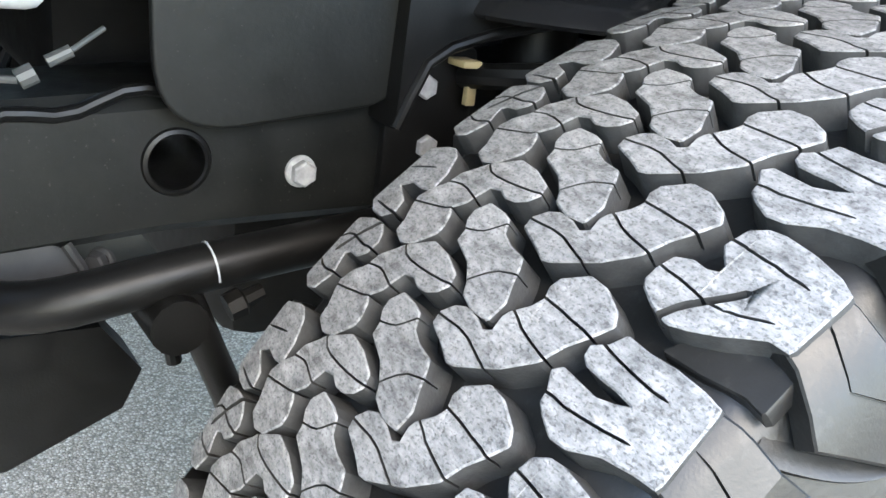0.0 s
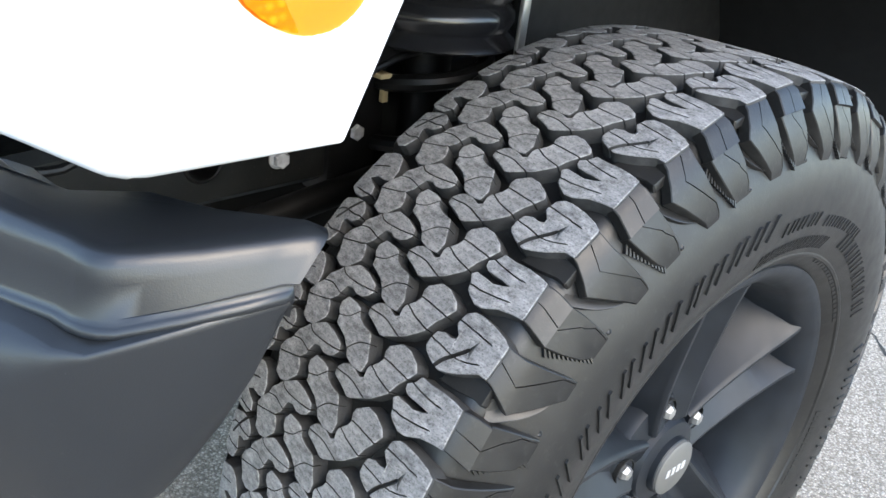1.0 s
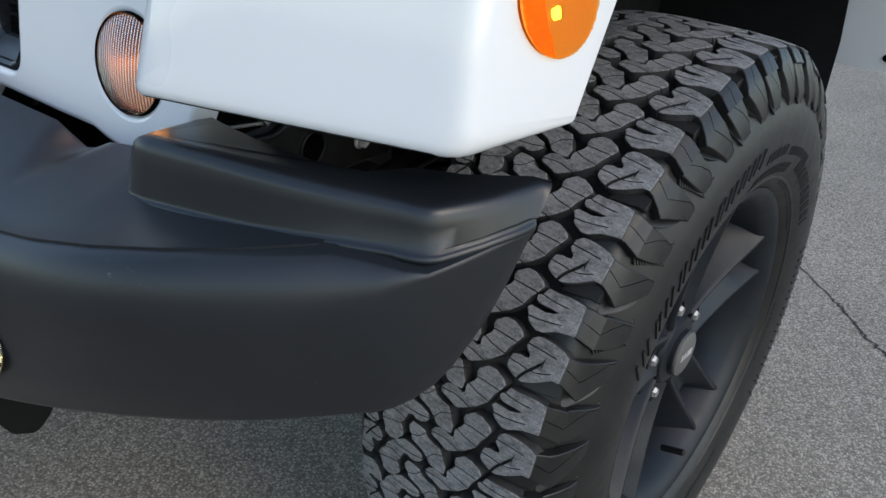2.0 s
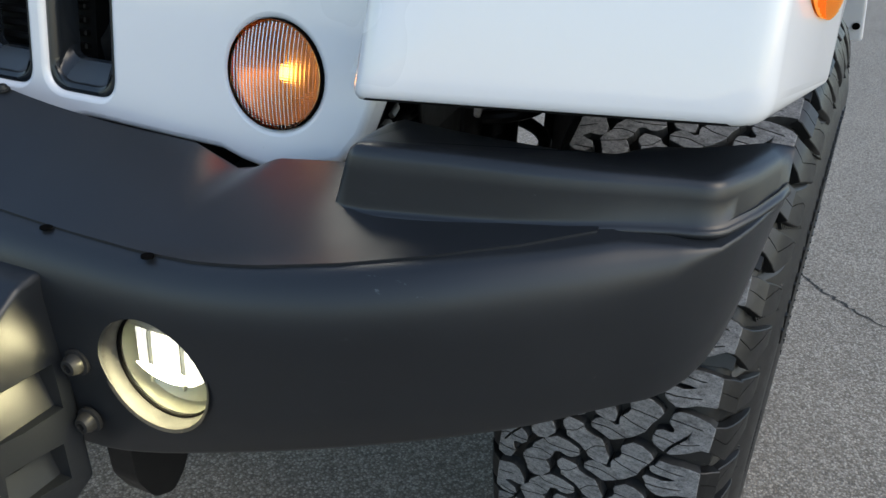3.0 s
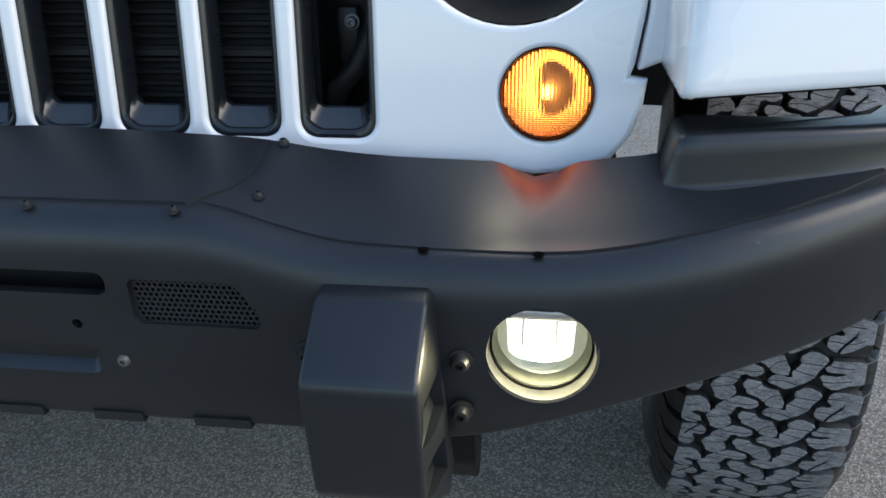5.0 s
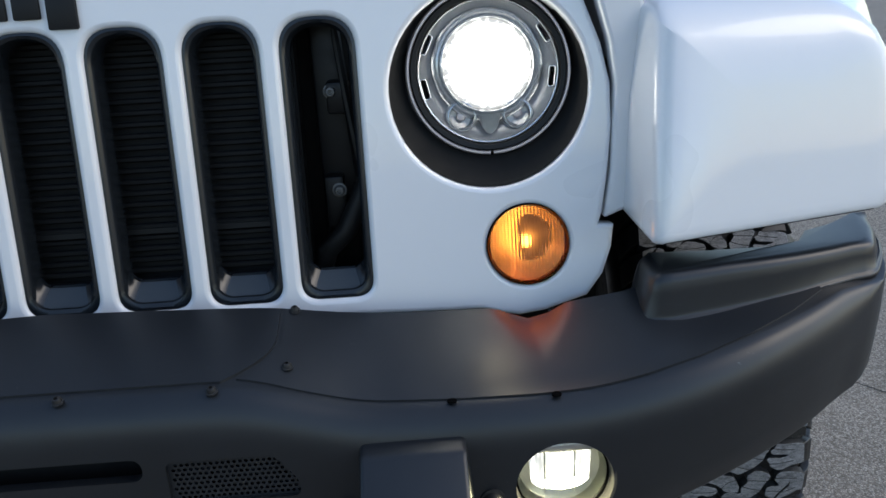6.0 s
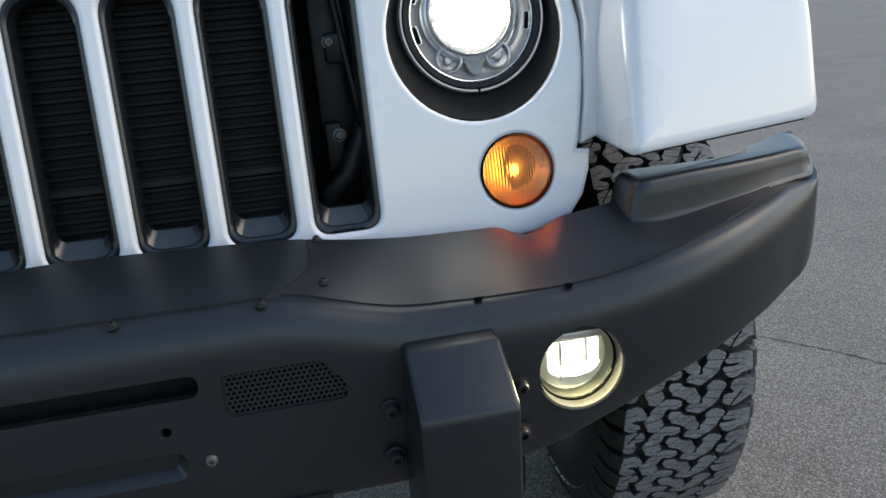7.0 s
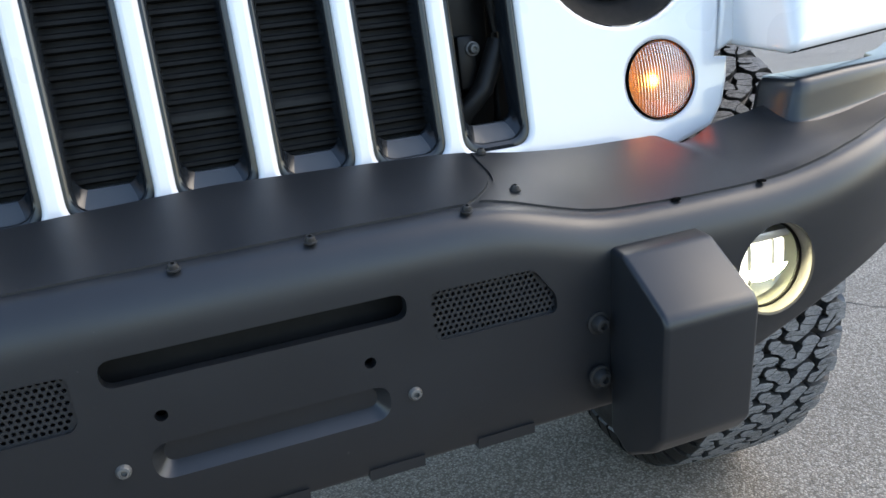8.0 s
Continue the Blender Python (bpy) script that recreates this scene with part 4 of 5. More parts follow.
# outlines as (degrees round the tyre, millimetres across it)
SHOULDER_A = [(-2.2, 59), (-1.8, 54), (-1.4, 52), (-0.7, 52), (0.2, 54), (0.5, 60), (0.4, 66), (0.6, 70), (1.0, 70), (1.4, 67), (1.9, 64), (3.1, 66), (3.6, 71), (3.7, 77), (3.5, 88), (3.1, 99), (2.6, 105), (-0.9, 104), (-0.9, 97), (-1.3, 92), (-1.9, 85), (-2.4, 77), (-2.7, 70), (-2.5, 64)]
SHOULDER_B = [(-2.2, 59), (-1.8, 55), (-1.2, 54), (-0.4, 50), (0.0, 53), (-0.1, 60), (-0.2, 69), (0.1, 76), (0.45, 81), (0.6, 73), (0.6, 66), (0.7, 59), (1.0, 56), (1.5, 55), (2.0, 60), (2.8, 63), (2.7, 73), (2.8, 83), (2.7, 94), (2.5, 101), (-1.5, 102), (-1.6, 94), (-1.9, 83), (-2.6, 73), (-2.7, 66)]
HOOK = [(-2.3, -7), (-1.6, -8), (-0.9, -4), (-0.6, 1), (-0.7, 9), (-1.0, 15), (-0.7, 19), (0.1, 18), (0.5, 19), (1.4, 25), (2.0, 27), (2.7, 25), (3.3, 26), (4.2, 35), (4.1, 44), (3.4, 54), (2.8, 57), (1.8, 53), (0.8, 48), (-0.5, 44), (-1.9, 33), (-3.2, 16), (-3.3, 12), (-2.8, 4)]
BONE = [(2.3, -36), (3.1, -32), (3.0, -21), (2.8, -16), (2.0, -12), (1.6, -5), (1.4, 5), (0.8, 8), (-0.1, 11), (-1.0, 15), (-2.2, 14), (-2.3, 4), (-1.9, -5), (-1.3, -8), (-0.4, -16), (0.0, -24), (0.3, -30), (1.0, -31), (1.6, -35)]
HOOK_IN = [(-1.7, -74), (-0.8, -71), (0.0, -65), (1.0, -63), (1.8, -57), (2.3, -54), (3.5, -40), (3.3, -28), (2.7, -16), (2.0, -14), (1.4, -17), (1.0, -22), (0.9, -28), (1.2, -34), (1.0, -40), (0.3, -42), (-0.5, -44), (-1.2, -49), (-1.6, -46), (-2.4, -43), (-3.0, -43), (-4.3, -51), (-4.6, -59), (-4.2, -67), (-3.4, -68), (-2.4, -72)]
SHOULDER_IN_A = [(2.4, -101), (2.9, -90), (3.0, -80), (2.5, -74), (1.9, -71), (1.0, -72), (0.4, -77), (0.4, -84), (0.1, -87), (-0.4, -86), (-1.4, -83), (-2.8, -88), (-3.1, -95), (-2.6, -103)]
SHOULDER_IN_B = [(2.2, -101), (2.7, -90), (2.8, -84), (2.3, -77), (0.9, -71), (-0.5, -70), (-0.7, -77), (-0.6, -87), (-1.2, -94), (-1.6, -88), (-2.0, -81), (-2.9, -79), (-3.6, -86), (-3.6, -96), (-3.0, -104)]
# thin cuts: a line, its half width in millimetres and which ends run out through the block's edge
SIPES = {
    "a": [([(-0.5, 53), (-0.7, 65), (-0.9, 72), (-0.9, 81)], 0.60, (1, 0)), ([(2.3, 66), (2.2, 76), (2.1, 84), (1.9, 95)], 0.64, (1, 0)), ([(-2.5, 66), (-1.7, 69), (-0.9, 74), (-0.2, 79), (0.5, 83)], 1.7, (1, 0)), ([(-0.9, 80), (-0.6, 87), (-0.2, 95)], 0.6, (0, 0))],
    "b": [([(-1.3, 55), (-1.3, 66), (-1.1, 77), (-0.8, 88)], 0.60, (1, 0)), ([(1.9, 59), (1.6, 69), (1.5, 80), (1.5, 88)], 0.60, (1, 0))],
    "hook": [([(-1.7, -6), (-1.6, 9), (-2.1, 22), (-2.4, 28)], 0.56, (1, 1)), ([(0.7, 21), (0.1, 31), (-0.2, 43)], 0.60, (1, 1)), ([(2.1, 27), (2.0, 39), (1.8, 52)], 0.60, (1, 1))],
    "bone": [([(1.1, -31), (1.4, -23), (2.0, -18), (2.5, -15)], 0.48, (1, 1)), ([(-1.1, -8), (0.0, -2), (0.5, 9)], 0.48, (1, 1))],
    "hook_in": [([(-2.0, -72), (-1.8, -64), (-1.3, -50)], 0.56, (1, 1)), ([(0.2, -63), (0.4, -54), (0.0, -43)], 0.56, (1, 1)), ([(2.4, -53), (1.8, -47), (1.8, -31), (2.1, -15)], 0.56, (1, 1))],
    "in_a": [([(-1.2, -102), (-1.5, -96), (-1.3, -84)], 0.7, (0, 1)), ([(0.7, -102), (1.4, -96), (1.2, -81), (1.3, -73)], 0.7, (0, 1)), ([(2.9, -81), (1.0, -92), (-0.2, -97)], 1.3, (1, 0))],
    "in_b": [([(0.3, -101), (1.0, -82)], 0.7, (0, 0)), ([(-2.9, -99), (-3.0, -81)], 0.7, (0, 1))],
}
MM = 7.226


def crown(v):
    """Radius of the tread surface at v metres from the middle."""
    return TYRE_R - 0.006 * (abs(v) / 0.105) ** 3


def on_tyre(deg, v, r):
    a = radians(deg)
    return Vector((v, -r * math.cos(a), r * math.sin(a)))


def cut_line(pts, half, place, above, below, ends=(0, 0)):
    """A closed blade along a line: place(p, side, height) gives a point beside it."""
    p = [Vector(q) for q in pts]
    if ends[0]:
        p[0] = p[0] + (p[0] - p[1]).normalized() * 4
    if ends[1]:
        p[-1] = p[-1] + (p[-1] - p[-2]).normalized() * 4
    secs = []
    for k, q in enumerate(p):
        d = (p[min(k + 1, len(p) - 1)] - p[max(k - 1, 0)]).normalized()
        n = Vector((-d.y, d.x))
        w = half * (0.45 if (k == 0 and not ends[0]) or (k == len(p) - 1 and not ends[1]) else 1.0)
        secs.append([place(q + n * w, above), place(q - n * w, above), place(q - n * w * 0.7, below), place(q + n * w * 0.7, below)])
    return loft(secs)


def softened(line, wobble, rng):
    """Rounds the corners of a line and lets it waver."""
    out = [line[0]]
    for a, b in zip(line, line[1:]):
        out += [a.lerp(b, 0.25) + Vector((rng.uniform(-1, 1), rng.uniform(-1, 1))) * wobble, a.lerp(b, 0.75) + Vector((rng.uniform(-1, 1), rng.uniform(-1, 1))) * wobble]
    return out + [line[-1]]


def prism_on_tyre(outline, rings):
    """A closed block on the tyre; rings of (growth in millimetres, drop in metres) from the top down. The first two are worn."""
    flat = [Vector((a * MM, v)) for a, v in outline]
    dense = []
    for k, p in enumerate(flat):
        dense += [p.lerp(flat[k - 1], 0.06), p.lerp(flat[(k + 1) % len(flat)], 0.06)]
    n = len(dense)
    area = sum(p.x * q.y - q.x * p.y for p, q in zip(dense, dense[1:] + dense[:1]))
    turn = 1 if area > 0 else -1
    bm = bmesh.new()
    rows = []
    for grow, drop in rings:
        row = []
        for k, p in enumerate(dense):
            d = (dense[(k + 1) % n] - dense[k - 1]).normalized()
            q = p + Vector((d.y, -d.x)) * grow * turn
            row.append(bm.verts.new(on_tyre(q.x / MM, q.y / 1000, crown(q.y / 1000) - drop)))
        rows.append(row)
    for row in (rows[0], rows[-1]):
        for tri in mathutils.geometry.tessellate_polygon([[(p.x, p.y, 0) for p in dense]]):
            bm.faces.new([row[i] for i in tri]).material_index = 1 if row is rows[0] else 0
    for j, (a, b) in enumerate(zip(rows, rows[1:])):
        for k in range(n):
            bm.faces.new((a[k], a[(k + 1) % n], b[(k + 1) % n], b[k])).material_index = 1 if j == 0 else 0
    return bm


# shoulder lugs: radius, distance from the middle, first and last degree, from the tread down the sidewall
LUG_A = [(0.4075, 0.1015, -0.9, 2.7), (0.4040, 0.1068, -1.2, 2.7), (0.3955, 0.1140, -2.1, 2.6), (0.3880, 0.1184, -2.9, 2.8), (0.3770, 0.1226, -1.7, 3.1), (0.3640, 0.1262, -0.3, 3.5), (0.3540, 0.1280, 0.8, 3.8), (0.3460, 0.1275, 1.4, 3.9)]
LUG_B = [(0.4078, 0.0990, -1.5, 2.5), (0.4040, 0.1062, -1.7, 2.6), (0.4003, 0.1094, -1.9, 2.6), (0.3915, 0.1172, -2.4, 2.4), (0.3895, 0.1150, -2.4, 2.5), (0.3760, 0.1218, -1.9, 2.8), (0.3600, 0.1272, -1.0, 3.0), (0.3480, 0.1280, 0.2, 3.1)]
LUG_IN = [(0.4075, 0.1005, -2.4, 2.1), (0.3995, 0.1115, -2.6, 2.3), (0.3850, 0.1200, -3.0, 2.4), (0.3580, 0.1265, -3.0, 2.6)]
ZIG_A = [(1.2, 0.4105), (1.2, 0.4055), (-0.1, 0.3920), (3.2, 0.3630), (3.6, 0.3480)]
ZIG_B = [(0.8, 0.4105), (0.5, 0.4020), (-0.2, 0.3880), (1.6, 0.3760), (1.7, 0.3735), (2.6, 0.3660), (2.7, 0.3500)]
CARCASS = [(0.0, 0.4005), (0.06, 0.4000), (0.092, 0.3985), (0.1005, 0.394), (0.1055, 0.387), (0.1105, 0.377), (0.1165, 0.366), (0.1230, 0.354), (0.1305, 0.338), (0.1350, 0.320), (0.1362, 0.302), (0.1345, 0.284), (0.1310, 0.269), (0.1265, 0.257), (0.1225, 0.2495), (0.1175, 0.2430), (0.112, 0.2375), (0.104, 0.229)]


def lug_mesh(table, zig, side):
    """The part of a shoulder block that runs down the sidewall, with its zigzag cut."""
    secs = []
    for k, (r, v, lo, hi) in enumerate(table):
        deep = 0.010 if k < 5 else 0.006
        line = [(lo, 0.0008), (lo + 0.12, 0.0), (lo * 0.6 + hi * 0.4, 0.0), (hi - 0.12, 0.0), (hi, 0.0008), (hi + 0.12, deep), (lo - 0.12, deep)]
        secs.append([on_tyre(a, side * (v - 0.8 * d), r - 0.6 * d) for a, d in line])
    bm = loft(secs)
    if not zig:
        return mesh_of(bm, smooth=25)
    wall = [(r, v) for r, v, _, _ in table][::-1]

    def place(p, height):
        r = p.y / 1000
        return on_tyre(p.x / MM, side * (lerp(wall, r) + 0.85 * height), r + 0.5 * height)
    return cut(bm, cut_line([(a * MM, r * 1000) for a, r in zig], 0.55, place, 0.004, -0.0022))


def crescent():
    """Scooped crescent at the foot of the wide lug."""
    wall = [(r, v) for v, r in CARCASS[::-1]]
    bm = bmesh.new()
    rows = []
    for k in range(15):
        u = k / 14
        top = Vector((-3.2 + 4.1 * u, 0.3890 - 0.0352 * u))
        low = Vector((-4.7 + 5.7 * u, 0.3885 - 0.0352 * u - 0.0080 * math.sin(math.pi * u ** 0.8)))
        swell = math.sin(math.pi * (0.12 + 0.83 * u))
        row = []
        for w, h in ((0.0, -0.0015), (0.3, 0.0002), (0.65, 0.0018), (0.9, 0.0036), (1.0, 0.0038), (1.07, 0.0028), (1.16, -0.001)):
            q = top + (low - top) * w
            row.append(bm.verts.new(on_tyre(q.x, lerp(wall, q.y) + h * (0.35 + 0.65 * swell), q.y + 0.4 * h * swell)))
        rows.append(row)
    for a, b in zip(rows, rows[1:]):
        for j in range(6):
            bm.faces.new((a[j], a[j + 1], b[j + 1], b[j]))
    return bm


def rib_patch():
    """A patch of fine ribs beside the narrow lug's foot."""
    wall = [(r, v) for v, r in CARCASS[::-1]]
    corners = [Vector((-2.1, 0.3832)), Vector((0.6, 0.3551)), Vector((-0.2, 0.3444)), Vector((-3.1, 0.3771))]
    bms = bmesh.new()
    for k in range(12):
        u0, u1 = (k + 0.1) / 12, (k + 0.6) / 12
        quad = [corners[0].lerp(corners[1], u0), corners[0].lerp(corners[1], u1), corners[3].lerp(corners[2], u1), corners[3].lerp(corners[2], u0)]
        low = [bms.verts.new(on_tyre(q.x, lerp(wall, q.y) + 0.0002, q.y)) for q in quad]
        top = [bms.verts.new(on_tyre(q.x, lerp(wall, q.y) + 0.0032, q.y + 0.0008)) for q in quad]
        bms.faces.new(top)
        for i in range(4):
            bms.faces.new((low[i], low[(i + 1) % 4], top[(i + 1) % 4], top[i]))
    return bms


def block_mesh(name, outline, lug, seed):
    rng = random.Random(seed)
    body = prism_on_tyre(outline, [(-0.35, 0.0), (0.35, 0.0006), (0.7, 0.006), (1.2, 0.0142)])
    place = lambda p, height: on_tyre(p.x / MM, p.y / 1000, crown(p.y / 1000) + height)
    blades = []
    for line, half, ends in SIPES[name]:
        soft = softened([Vector((a * MM, v)) for a, v in line], 0.22, rng)
        blades.append(cut_line(soft, half, place, 0.004, -0.008, ends))
    pieces = [cut(body, *blades)]
    pieces[0].materials.clear()
    for _ in range(3):
        pieces[0].materials.append(RUBBER)
    for poly in pieces[0].polygons:
        c, n = poly.center, poly.normal
        flat = abs(Vector((0, c.y, c.z)).normalized().dot(n))
        poly.material_index = 1 if math.hypot(c.y, c.z) > crown(c.x) - 0.0012 and flat > 0.4 else 2
    if lug == 1:
        pieces += [lug_mesh(LUG_A, ZIG_A, 1), mesh_of(crescent(), smooth=60)]
        # low step along the wide block's leading side
        pieces.append(mesh_of(prism_on_tyre([(-3.5, 70), (-3.4, 85), (-3.1, 99), (-3.3, 106), (-1, 106), (-1.2, 92), (-2.4, 74)], [(0, 0.0080), (0.5, 0.0088), (0.8, 0.0145)])))
        pieces[-1].polygons.foreach_set("material_index", [0] * len(pieces[-1].polygons))
    elif lug == 2:
        pieces += [lug_mesh(LUG_B, ZIG_B, 1), mesh_of(rib_patch(), smooth=0)]
    elif lug == 3:
        pieces.append(lug_mesh(LUG_IN, None, -1))
    bm = bmesh.new()
    for me in pieces:
        bm.from_mesh(me)
        bpy.data.meshes.remove(me)
    me = bpy.data.meshes.new(name)
    bm.normal_update()
    for m in (RUBBER, WORN, FLANK):
        me.materials.append(m)
    bm.to_mesh(me)
    bm.free()
    return finish(me, 28)


STUD = mesh_of(lathe([(0.0022, -0.002), (0.0022, 0.0003), (0.0017, 0.0008), (0.0010, 0.0004), (0.0, 0.0004)], 10))


def build_wheel(place):
    """Wheel with its axle along x, outer face towards +x."""
    rim_prof = [(0.2205, -0.105), (0.234, -0.112), (0.2385, -0.116), (0.232, -0.119), (0.222, -0.112), (0.215, -0.09), (0.198, 0.0), (0.204, 0.06), (0.212, 0.096), (0.220, 0.107), (0.227, 0.1125), (0.2335, 0.1155), (0.2375, 0.1150), (0.2390, 0.1110), (0.2280, 0.104), (0.220, 0.096), (0.213, 0.06), (0.206, 0.0), (0.2205, -0.095)]
    along_x = Matrix.Rotation(radians(90), 4, 'Y')
    wheel = part("wheel", lathe(rim_prof, 96, closed=True), WHEEL, car, "dark grey alloy wheel with an off-road tyre", at=place @ along_x)
    turn = along_x.inverted()
    # tyre carcass
    prof = [(r, -v) for v, r in reversed(CARCASS)] + [(r, v) for v, r in CARCASS[1:]]
    carcass = lathe(prof, 128)
    for v in carcass.verts:
        wz = (along_x @ v.co).z
        if wz < -0.399:
            over = -0.399 - wz
            v.co = turn @ ((along_x @ v.co) + Vector((0, 0, over)))
    tyre = part("tyre", carcass, RUBBER, wheel, "black rubber tyre with deep tread", smooth=40)
    # rings and lettering bars on the sidewall
    part("bead_ring", lathe([(0.2510, 0.1225), (0.2525, 0.1258), (0.2552, 0.1268), (0.2580, 0.1260)], 96), RUBBER, tyre)
    rng = random.Random(8)
    wall = [(r, v) for v, r in CARCASS[::-1]]

    def raised(bars, quad, high):
        vs = [bars.verts.new(on_tyre(a, lerp(wall, r) + lift, r)) for lift in (-0.0008, high) for a, r in quad]
        for f in ((4, 5, 6, 7), (0, 1, 5, 4), (1, 2, 6, 5), (2, 3, 7, 6), (3, 0, 4, 7)):
            bars.faces.new([vs[i] for i in f])
    # first and last degree, radii, step in degrees, lean, thickness of a stroke and its height
    for a0, a1, r0, r1, step, lean, thick, high in ((24, 79, 0.2955, 0.3150, 5.2, 2.6, 0.0030, 0.0022), (85, 96, 0.288, 0.301, 3.4, 0.6, 0.0020, 0.0014), (101, 121, 0.286, 0.297, 2.9, 0.4, 0.0018, 0.0012), (80, 107, 0.2625, 0.2760, 2.2, 0.8, 0.0016, 0.0012), (116, 151, 0.270, 0.287, 4.1, 0.3, 0.0022, 0.0016), (113, 150, 0.2485, 0.2550, 2.1, 0.0, 0.0013, 0.0009), (166, 216, 0.2920, 0.3140, 5.6, 0.6, 0.0028, 0.0020), (183, 206, 0.2600, 0.2660, 1.7, 0.0, 0.0012, 0.0009), (238, 262, 0.270, 0.276, 1.7, 0.0, 0.0012, 0.0009), (282, 338, 0.2955, 0.3150, 5.2, 2.6, 0.0030, 0.0022)):
        bars = bmesh.new()
        a = a0
        while a < a1:
            w = step * rng.uniform(0.62, 0.80)
            st = min(w * 0.45, math.degrees(thick / r0))
            for u0, u1 in ((0.0, st), (w - st, w)) if thick > 0.0015 else ((0.0, w),):
                raised(bars, [(a + u + lean * q, r0 + (r1 - r0) * q) for u, q in ((u0, 0), (u1, 0), (u1, 1), (u0, 1))], high)
            a += step
        part("sidewall_marking", bars, RUBBER, tyre, "raised illegible sidewall marking", at=turn, smooth=0)
    # small moulded studs between the lugs
    for k in range(26):
        for da, r in ((3.0, 0.352), (7.4, 0.359), (10.6, 0.349)):
            p = on_tyre(37.07 + k * 360 / 26 + da, lerp(wall, r), r)
            aim = (p - on_tyre(37.07 + k * 360 / 26 + da, 0.06, r - 0.10)).normalized().to_track_quat('Z', 'Y').to_matrix().to_4x4()
            part("moulding_stud", STUD, RUBBER, tyre, at=turn @ Matrix.Translation(p) @ aim)
    # five broad spokes, each with two ridges and a trough between them
    for k in range(5):
        ang = 157.5 + 72 * k
        mid = on_tyre(ang, 0, 1.0)
        tan = Vector((1, 0, 0)).cross(mid)
        out = Vector((1, 0, 0))
        secs = []
        for t in np.linspace(0, 1, 13):
            r = 0.046 + 0.178 * t
            w = 0.0285 + 0.0090 * t + 0.006 * max(0.0, (t - 0.85) / 0.15) ** 2
            face = 0.080 + 0.026 * t ** 1.5
            deep = 0.006 + 0.016 * min(1.0, t / 0.35) + 0.004 * t + 0.028 * min(1.0, max(0.0, (t - 0.66) / 0.12))
            rim = 0.0045 + 0.002 * t
            half = [(w + 0.008 + 0.034 * t, 0.056), (w + 0.0012 + 0.002 * t, 0.005), (w, 0.0015), (w - 0.0015, 0.0), (w - rim, 0.0), (w - rim - 0.0012, 0.001), (0.006 + 0.004 * t, deep - 0.002), (0.004, deep)]
            line = [(-q, d) for q, d in half] + half[::-1]
            secs.append([mid * r + tan * q + out * (face - d) for q, d in line])
        part("spoke", loft(secs), WHEEL, wheel, at=turn, smooth=30)
    hub = lathe([(0.0, 0.093), (0.030, 0.093), (0.0325, 0.090), (0.033, 0.084), (0.046, 0.081), (0.049, 0.074), (0.078, 0.070), (0.082, 0.062), (0.082, 0.03), (0.0, 0.03)], 60)
    part("hub", hub, WHEEL, wheel)
    part("hub_cap", lathe([(0.0, 0.0955), (0.0285, 0.0952), (0.0310, 0.0938), (0.0318, 0.090)], 40), BOLTGREY, wheel, "round dull metal centre cap with a plain raised mark")
    marks = bmesh.new()
    for y in (-0.014, -0.005, 0.004, 0.013):
        marks = join(marks, box(-0.005, 0.005, y - 0.003, y + 0.003, 0.0953, 0.0963, 0.0005, 1))
    part("cap_mark", marks, OLDZINC, wheel, "pale raised bars")
    for k in range(5):
        m = Matrix.Translation(turn @ on_tyre(154 + 72 * k, 0, 0.0635))
        part("nut_seat", lathe([(0.0150, 0.0605), (0.0146, 0.0745), (0.0136, 0.0752), (0.0128, 0.0690), (0.0, 0.0685)], 24), LINER, wheel, at=m)
        part("lug_nut", lathe([(0.0082, 0.056), (0.0082, 0.076), (0.0062, 0.080), (0.0, 0.081)], 6), ZINC, wheel, "bright lug nut", at=m, smooth=0)
    part("valve", tube([(0.186, 0.035, 0.085), (0.178, 0.033, 0.108), (0.174, 0.032, 0.118)], 0.0048, 8), PLASTIC, wheel, "black valve stem")
    # Added dark disc that keeps the gaps between the spokes black.
    part("wheel_back", lathe([(0.0, -0.08), (0.213, -0.08), (0.213, -0.09), (0.0, -0.09)], 48), LINER, wheel)
    part("brake_disc", lathe([(0.0, 0.01), (0.160, 0.01), (0.160, -0.015), (0.0, -0.015)], 48), DISC, wheel, "dull steel brake disc")
    return wheel, turn


KINDS = [("a", SHOULDER_A, 1, 2, 0.0, 1), ("b", SHOULDER_B, 2, 2, 1.0, 2), ("hook", HOOK, 0, 1, 0.0, 3), ("bone", BONE, 0, 1, 0.25, 4), ("hook_in", HOOK_IN, 0, 1, -0.33, 5), ("in_a", SHOULDER_IN_A, 3, 2, 0.61, 6), ("in_b", SHOULDER_IN_B, 3, 2, -0.39, 7)]
BLOCKS = {name: block_mesh(name, outline, lug, seed) for name, outline, lug, _, _, seed in KINDS}


def build_tread(wheel, turn, phase):
    for name, _, _, step, shift, _ in KINDS:
        for k in range(0, 52, step):
            ob = new("tread_block", BLOCKS[name])
            ob.parent = wheel
            ob.matrix_basis = turn @ Matrix.Rotation(radians(-phase - (k + shift) * PITCH), 4, 'X')


WHEEL_PLACE = Matrix.Translation((0.827, 0.522, 0.402)) @ Matrix.Rotation(radians(-4.5), 4, 'Z')
near_wheel, near_turn = build_wheel(WHEEL_PLACE)
far_wheel, far_turn = build_wheel(Matrix.Translation((-0.827, 0.522, 0.402)) @ Matrix.Rotation(radians(175.5), 4, 'Z'))


